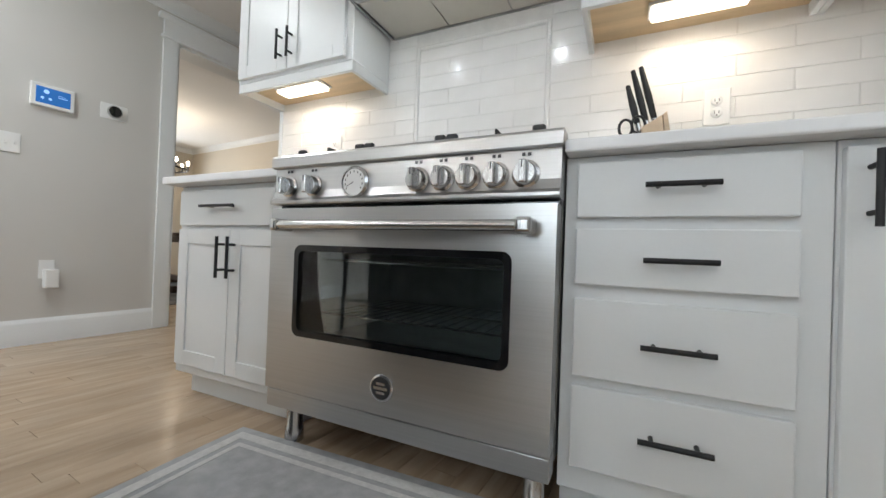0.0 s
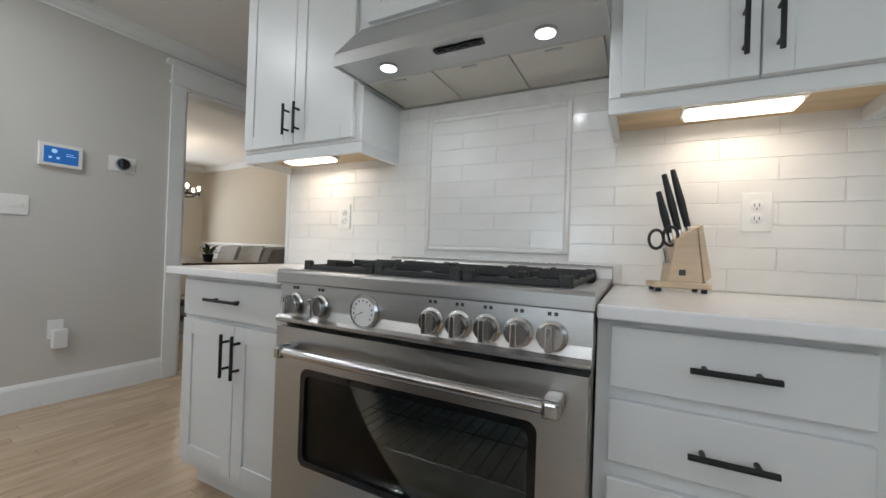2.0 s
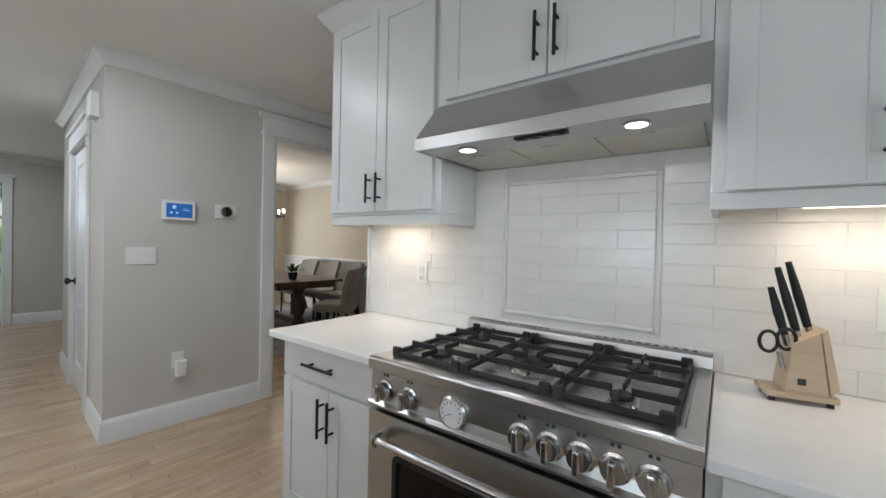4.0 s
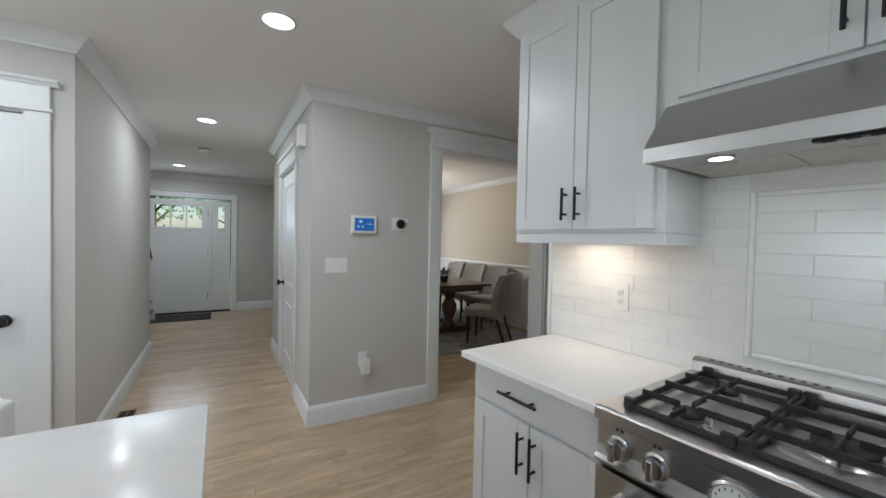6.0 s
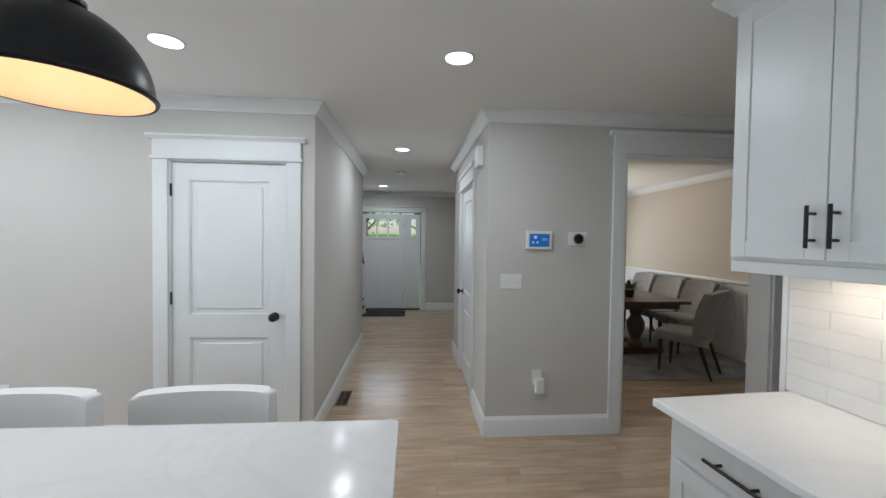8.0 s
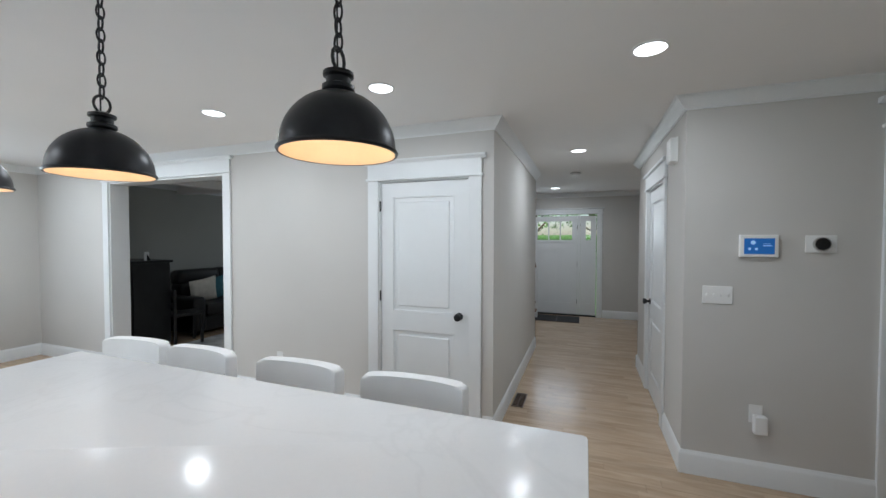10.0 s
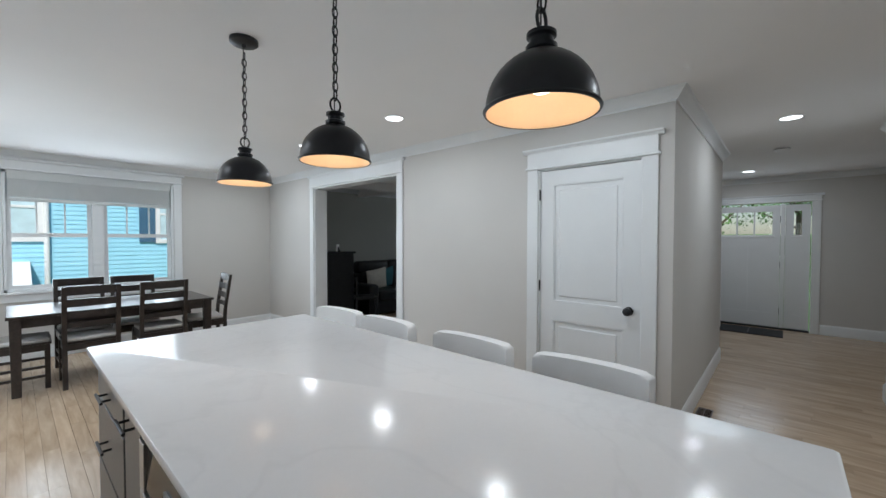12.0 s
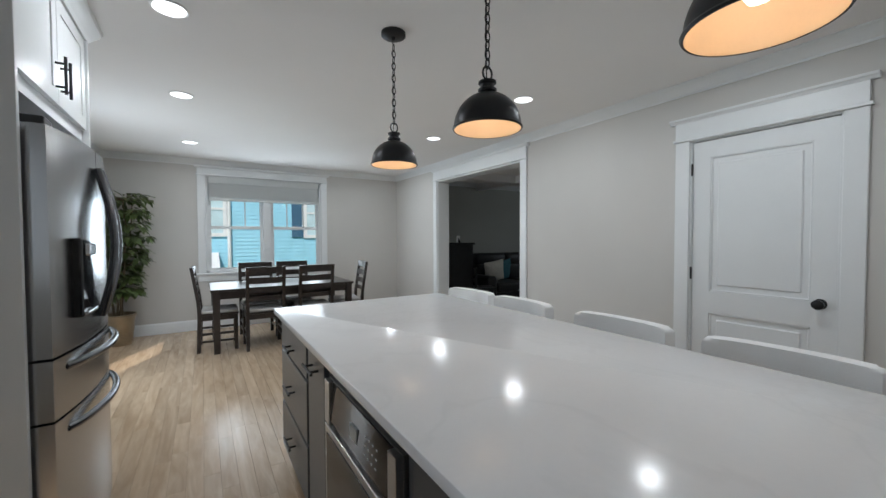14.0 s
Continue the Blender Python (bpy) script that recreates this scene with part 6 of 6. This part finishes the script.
def neighbour_house():
    h = thing("neighbour_house", 0.0, -14.5, -0.6, 0, "blue clapboard house with white window trim", "house")
    w = part("wall", B((-9, 8, -6, -0.03, 0, 6.0)), M_SIDING, h)
    bm = bmesh.new()
    for k in range(54):
        z = 0.1 + k * 0.11
        r_ = prism([(-0.03, z), (0.0, z), (-0.014, z + 0.11), (-0.03, z + 0.11)], "x", -9, 8)
        me = bpy.data.meshes.new("tmp")
        r_.to_mesh(me)
        r_.free()
        bm.from_mesh(me)
        bpy.data.meshes.remove(me)
    part("siding", bm, M_SIDING, h, "overlapping blue clapboards")
    for x, z in ((0.85, 2.1), (-2.3, 2.05), (-6.2, 2.0), (3.9, 2.0)):
        g = part("window", B((x - 0.52, x - 0.42, 0.0, 0.05, z - 0.1, z + 1.5), (x + 0.42, x + 0.52, 0.0, 0.05, z - 0.1, z + 1.5), (x - 0.42, x + 0.42, 0, 0.05, z - 0.1, z), (x - 0.42, x + 0.42, 0, 0.05, z + 1.38, z + 1.5), (x - 0.42, x + 0.42, 0, 0.04, z + 0.66, z + 0.72)), M_TRIM, h)
        part("pane", B((x - 0.42, x + 0.42, 0.003, 0.02, z, z + 1.38)), M_FAKEPANE, g)
        for s in (1,):
            if x < 0:
                part("shutter", B((x + s * 0.70 - 0.17, x + s * 0.70 + 0.17, 0.0, 0.035, z - 0.08, z + 1.45), bevel=0.005), M_SHUTTER, h)
    part("downspout", rod((0.28, 0.05, 0.3), (0.28, 0.05, 5.6), 0.05), M_TRIM, h)
    part("roof", prism([(-7.0, 5.9), (1.0, 5.9), (-3.0, 8.6)], "x", -9.4, 8.4), M_ROOF, h)
    part("lean_to_roof", prism([(0.0, 1.55), (1.3, 1.05), (1.3, 0.95), (0.0, 1.45)], "x", 0.55, 3.2), M_TRIM, h)
    part("lean_to", B((0.65, 3.1, 0.0, 1.2, 0, 1.0)), M_SIDING, h)


neighbour_house()


def tree(x, y, height, seed):
    t = thing("tree", x, y, -0.6, 0, "leafy green broadleaf tree on the lawn", "tree")
    rnd = random.Random(seed)
    trunk, crown = bmesh.new(), bmesh.new()
    add_rod(trunk, (0, 0, 0), (0.1, 0, height * 0.5), 0.24, 0.14, 12)
    for k in range(9):
        a = k * 2.4
        z0 = height * (0.25 + 0.03 * k)
        tip = Vector((math.cos(a) * rnd.uniform(1.2, 2.4), math.sin(a) * rnd.uniform(1.2, 2.4), z0 + rnd.uniform(0.8, 2.4)))
        add_rod(trunk, (0.05, 0, z0), tip, 0.08, 0.02, 8)
        for c in range(5):
            cc = tip + Vector((rnd.gauss(0, 0.5), rnd.gauss(0, 0.5), rnd.gauss(0, 0.45)))
            for l in range(34):
                d = Vector((rnd.gauss(0, 1), rnd.gauss(0, 1), rnd.gauss(-0.2, 0.7)))
                leaf_blade(crown, cc + Vector((rnd.gauss(0, 0.32), rnd.gauss(0, 0.32), rnd.gauss(0, 0.28))), d, Vector((0.3, 0.2, 1)), 0.22, 0.13)
    part("trunk", trunk, M_TREEBARK, t, "", 60)
    part("crown", crown, M_TREELEAF, t, recalc=False)


for k, (x, y, h) in enumerate(((-24, -4.6, 9.0), (-33, -1.0, 9.0), (-27, -8.5, 8.0), (-30, 2.8, 8.5))):
    tree(x, y, h, 20 + k)
structure("backdrop_hedge", B((-70, -68, -60, 60, -0.6, 2.3), bevel=0.5), M_TREELEAF, "far green woods beyond the lawn")

# ---- tiled backsplash ----
sp = thing("backsplash", 0, 0, 0, 0, "glazed white subway tile backsplash with a framed panel", "backsplash", kind="structure")
sp.matrix_basis = RUN
part("grout", B((-0.713, 2.08, -0.0095, -0.001, 0.921, 1.70)), M_GROUT, sp)
TW, TH, PX, PZ = 0.2985, 0.0665, 0.301, 0.069
FX0, FX1, FZ0, FZ1 = 0.145, 0.760, 1.02, 1.60
TILE_MESHES = {}


def tile(x0, x1, z0, z1):
    if x1 - x0 < 0.012 or z1 - z0 < 0.012:
        return
    key = (round(x1 - x0, 3), round(z1 - z0, 3))
    if key not in TILE_MESHES:
        bm = B((0, key[0], -0.006, 0, 0, key[1]))
        bmesh.ops.bevel(bm, geom=[e for e in bm.edges if all(v.co.y < -0.003 for v in e.verts)], offset=0.0012, segments=1, affect="EDGES")
        bmesh.ops.recalc_face_normals(bm, faces=bm.faces)
        me = bpy.data.meshes.new("tile")
        bm.to_mesh(me)
        bm.free()
        me.materials.append(M_TILE)
        TILE_MESHES[key] = me
    ob = new("tile", TILE_MESHES[key])
    ob.parent = sp
    rnd = random.Random(int(x0 * 1000) * 7919 + int(z0 * 1000))
    ob.matrix_basis = pose(x0, -0.005 - rnd.uniform(0, 0.0006), z0, rnd.uniform(-0.25, 0.25), 0, rnd.uniform(-0.12, 0.12))


def tile_row(xa, xb, z0, z1, shift):
    x = xa - shift
    while x < xb:
        a, b = max(x, xa), min(x + TW, xb)
        tile(a, b, z0, z1)
        x += PX


row = 0
z = 0.924
while z < 1.69:
    z1 = min(z + TH, 1.70)
    sh = 0.0 if row % 2 else PX / 2
    if z1 < FZ0 - 0.02 or z > FZ1 + 0.02:
        tile_row(-0.713, 2.08, z, z1, sh)
    else:
        tile_row(-0.713, FX0 - 0.003, z, z1, sh)
        tile_row(FX1 + 0.003, 2.08, z, z1, sh)
    z += PZ
    row += 1
z, row = FZ0 + 0.022, 0
while z < FZ1 - 0.03:
    tile_row(FX0 + 0.021, FX1 - 0.021, z, min(z + TH, FZ1 - 0.021), 0.0 if row % 2 else PX / 2)
    z += PZ
    row += 1
for b in ((FX0, FX0 + 0.018, -0.017, -0.004, FZ0, FZ1), (FX1 - 0.018, FX1, -0.017, -0.004, FZ0, FZ1), (FX0 + 0.018, FX1 - 0.018, -0.017, -0.004, FZ0, FZ0 + 0.018), (FX0 + 0.018, FX1 - 0.018, -0.017, -0.004, FZ1 - 0.018, FZ1)):
    part("frame_tile", B(b, bevel=0.006, seg=3), M_TILE, sp, "rounded border tile", 50)

# ---- oak floor boards ----
floor_ob = bpy.data.objects["floor"]
BW = 0.083
BOARD_MESHES = {}


def board_mesh(length):
    key = round(length, 2)
    if key not in BOARD_MESHES:
        bm = B((0, BW - 0.0007, 0, key - 0.0007, -0.006, 0.0))
        bmesh.ops.bevel(bm, geom=[e for e in bm.edges if all(v.co.z > -0.001 for v in e.verts)], offset=0.0008, segments=1, affect="EDGES")
        bmesh.ops.recalc_face_normals(bm, faces=bm.faces)
        me = bpy.data.meshes.new("floor_board")
        bm.to_mesh(me)
        bm.free()
        me.materials.append(M_FLOOR1)
        BOARD_MESHES[key] = me
    return BOARD_MESHES[key]


rnd = random.Random(5)
verts, faces, made = [], [], 0
x = -7.6
while x < 2.15:
    y = -8.65 - rnd.uniform(0, 1.0)
    while y < 2.7:
        l = round(rnd.choice((0.45, 0.6, 0.75, 0.9, 1.1, 1.35)), 2)
        near = (-3.4 < x < 0.0 and -2.6 < y < 0.3) or (0.6 < x < 1.5 and -7.0 < y < -3.0)
        if near and made < 300:
            ob = new("floor_board", board_mesh(l))
            ob.parent = floor_ob
            ob.location = (x, y, 0)
            made += 1
        else:
            n = len(verts)
            a, b, c, d = x, x + BW - 0.0007, y, y + l - 0.0007
            verts += [(a, c, -0.006), (b, c, -0.006), (b, d, -0.006), (a, d, -0.006), (a + 0.0008, c + 0.0008, 0), (b - 0.0008, c + 0.0008, 0), (b - 0.0008, d - 0.0008, 0), (a + 0.0008, d - 0.0008, 0)]
            faces += [(n + 4, n + 5, n + 6, n + 7), (n, n + 1, n + 5, n + 4), (n + 1, n + 2, n + 6, n + 5), (n + 2, n + 3, n + 7, n + 6), (n + 3, n, n + 4, n + 7)]
        y += l
    x += BW
me = bpy.data.meshes.new("floor_boards")
me.from_pydata(verts, [], faces)
me.materials.append(M_FLOOR2)
rest = new("floor_boards", me)
rest.parent = floor_ob
rest["kind"] = "stuff"
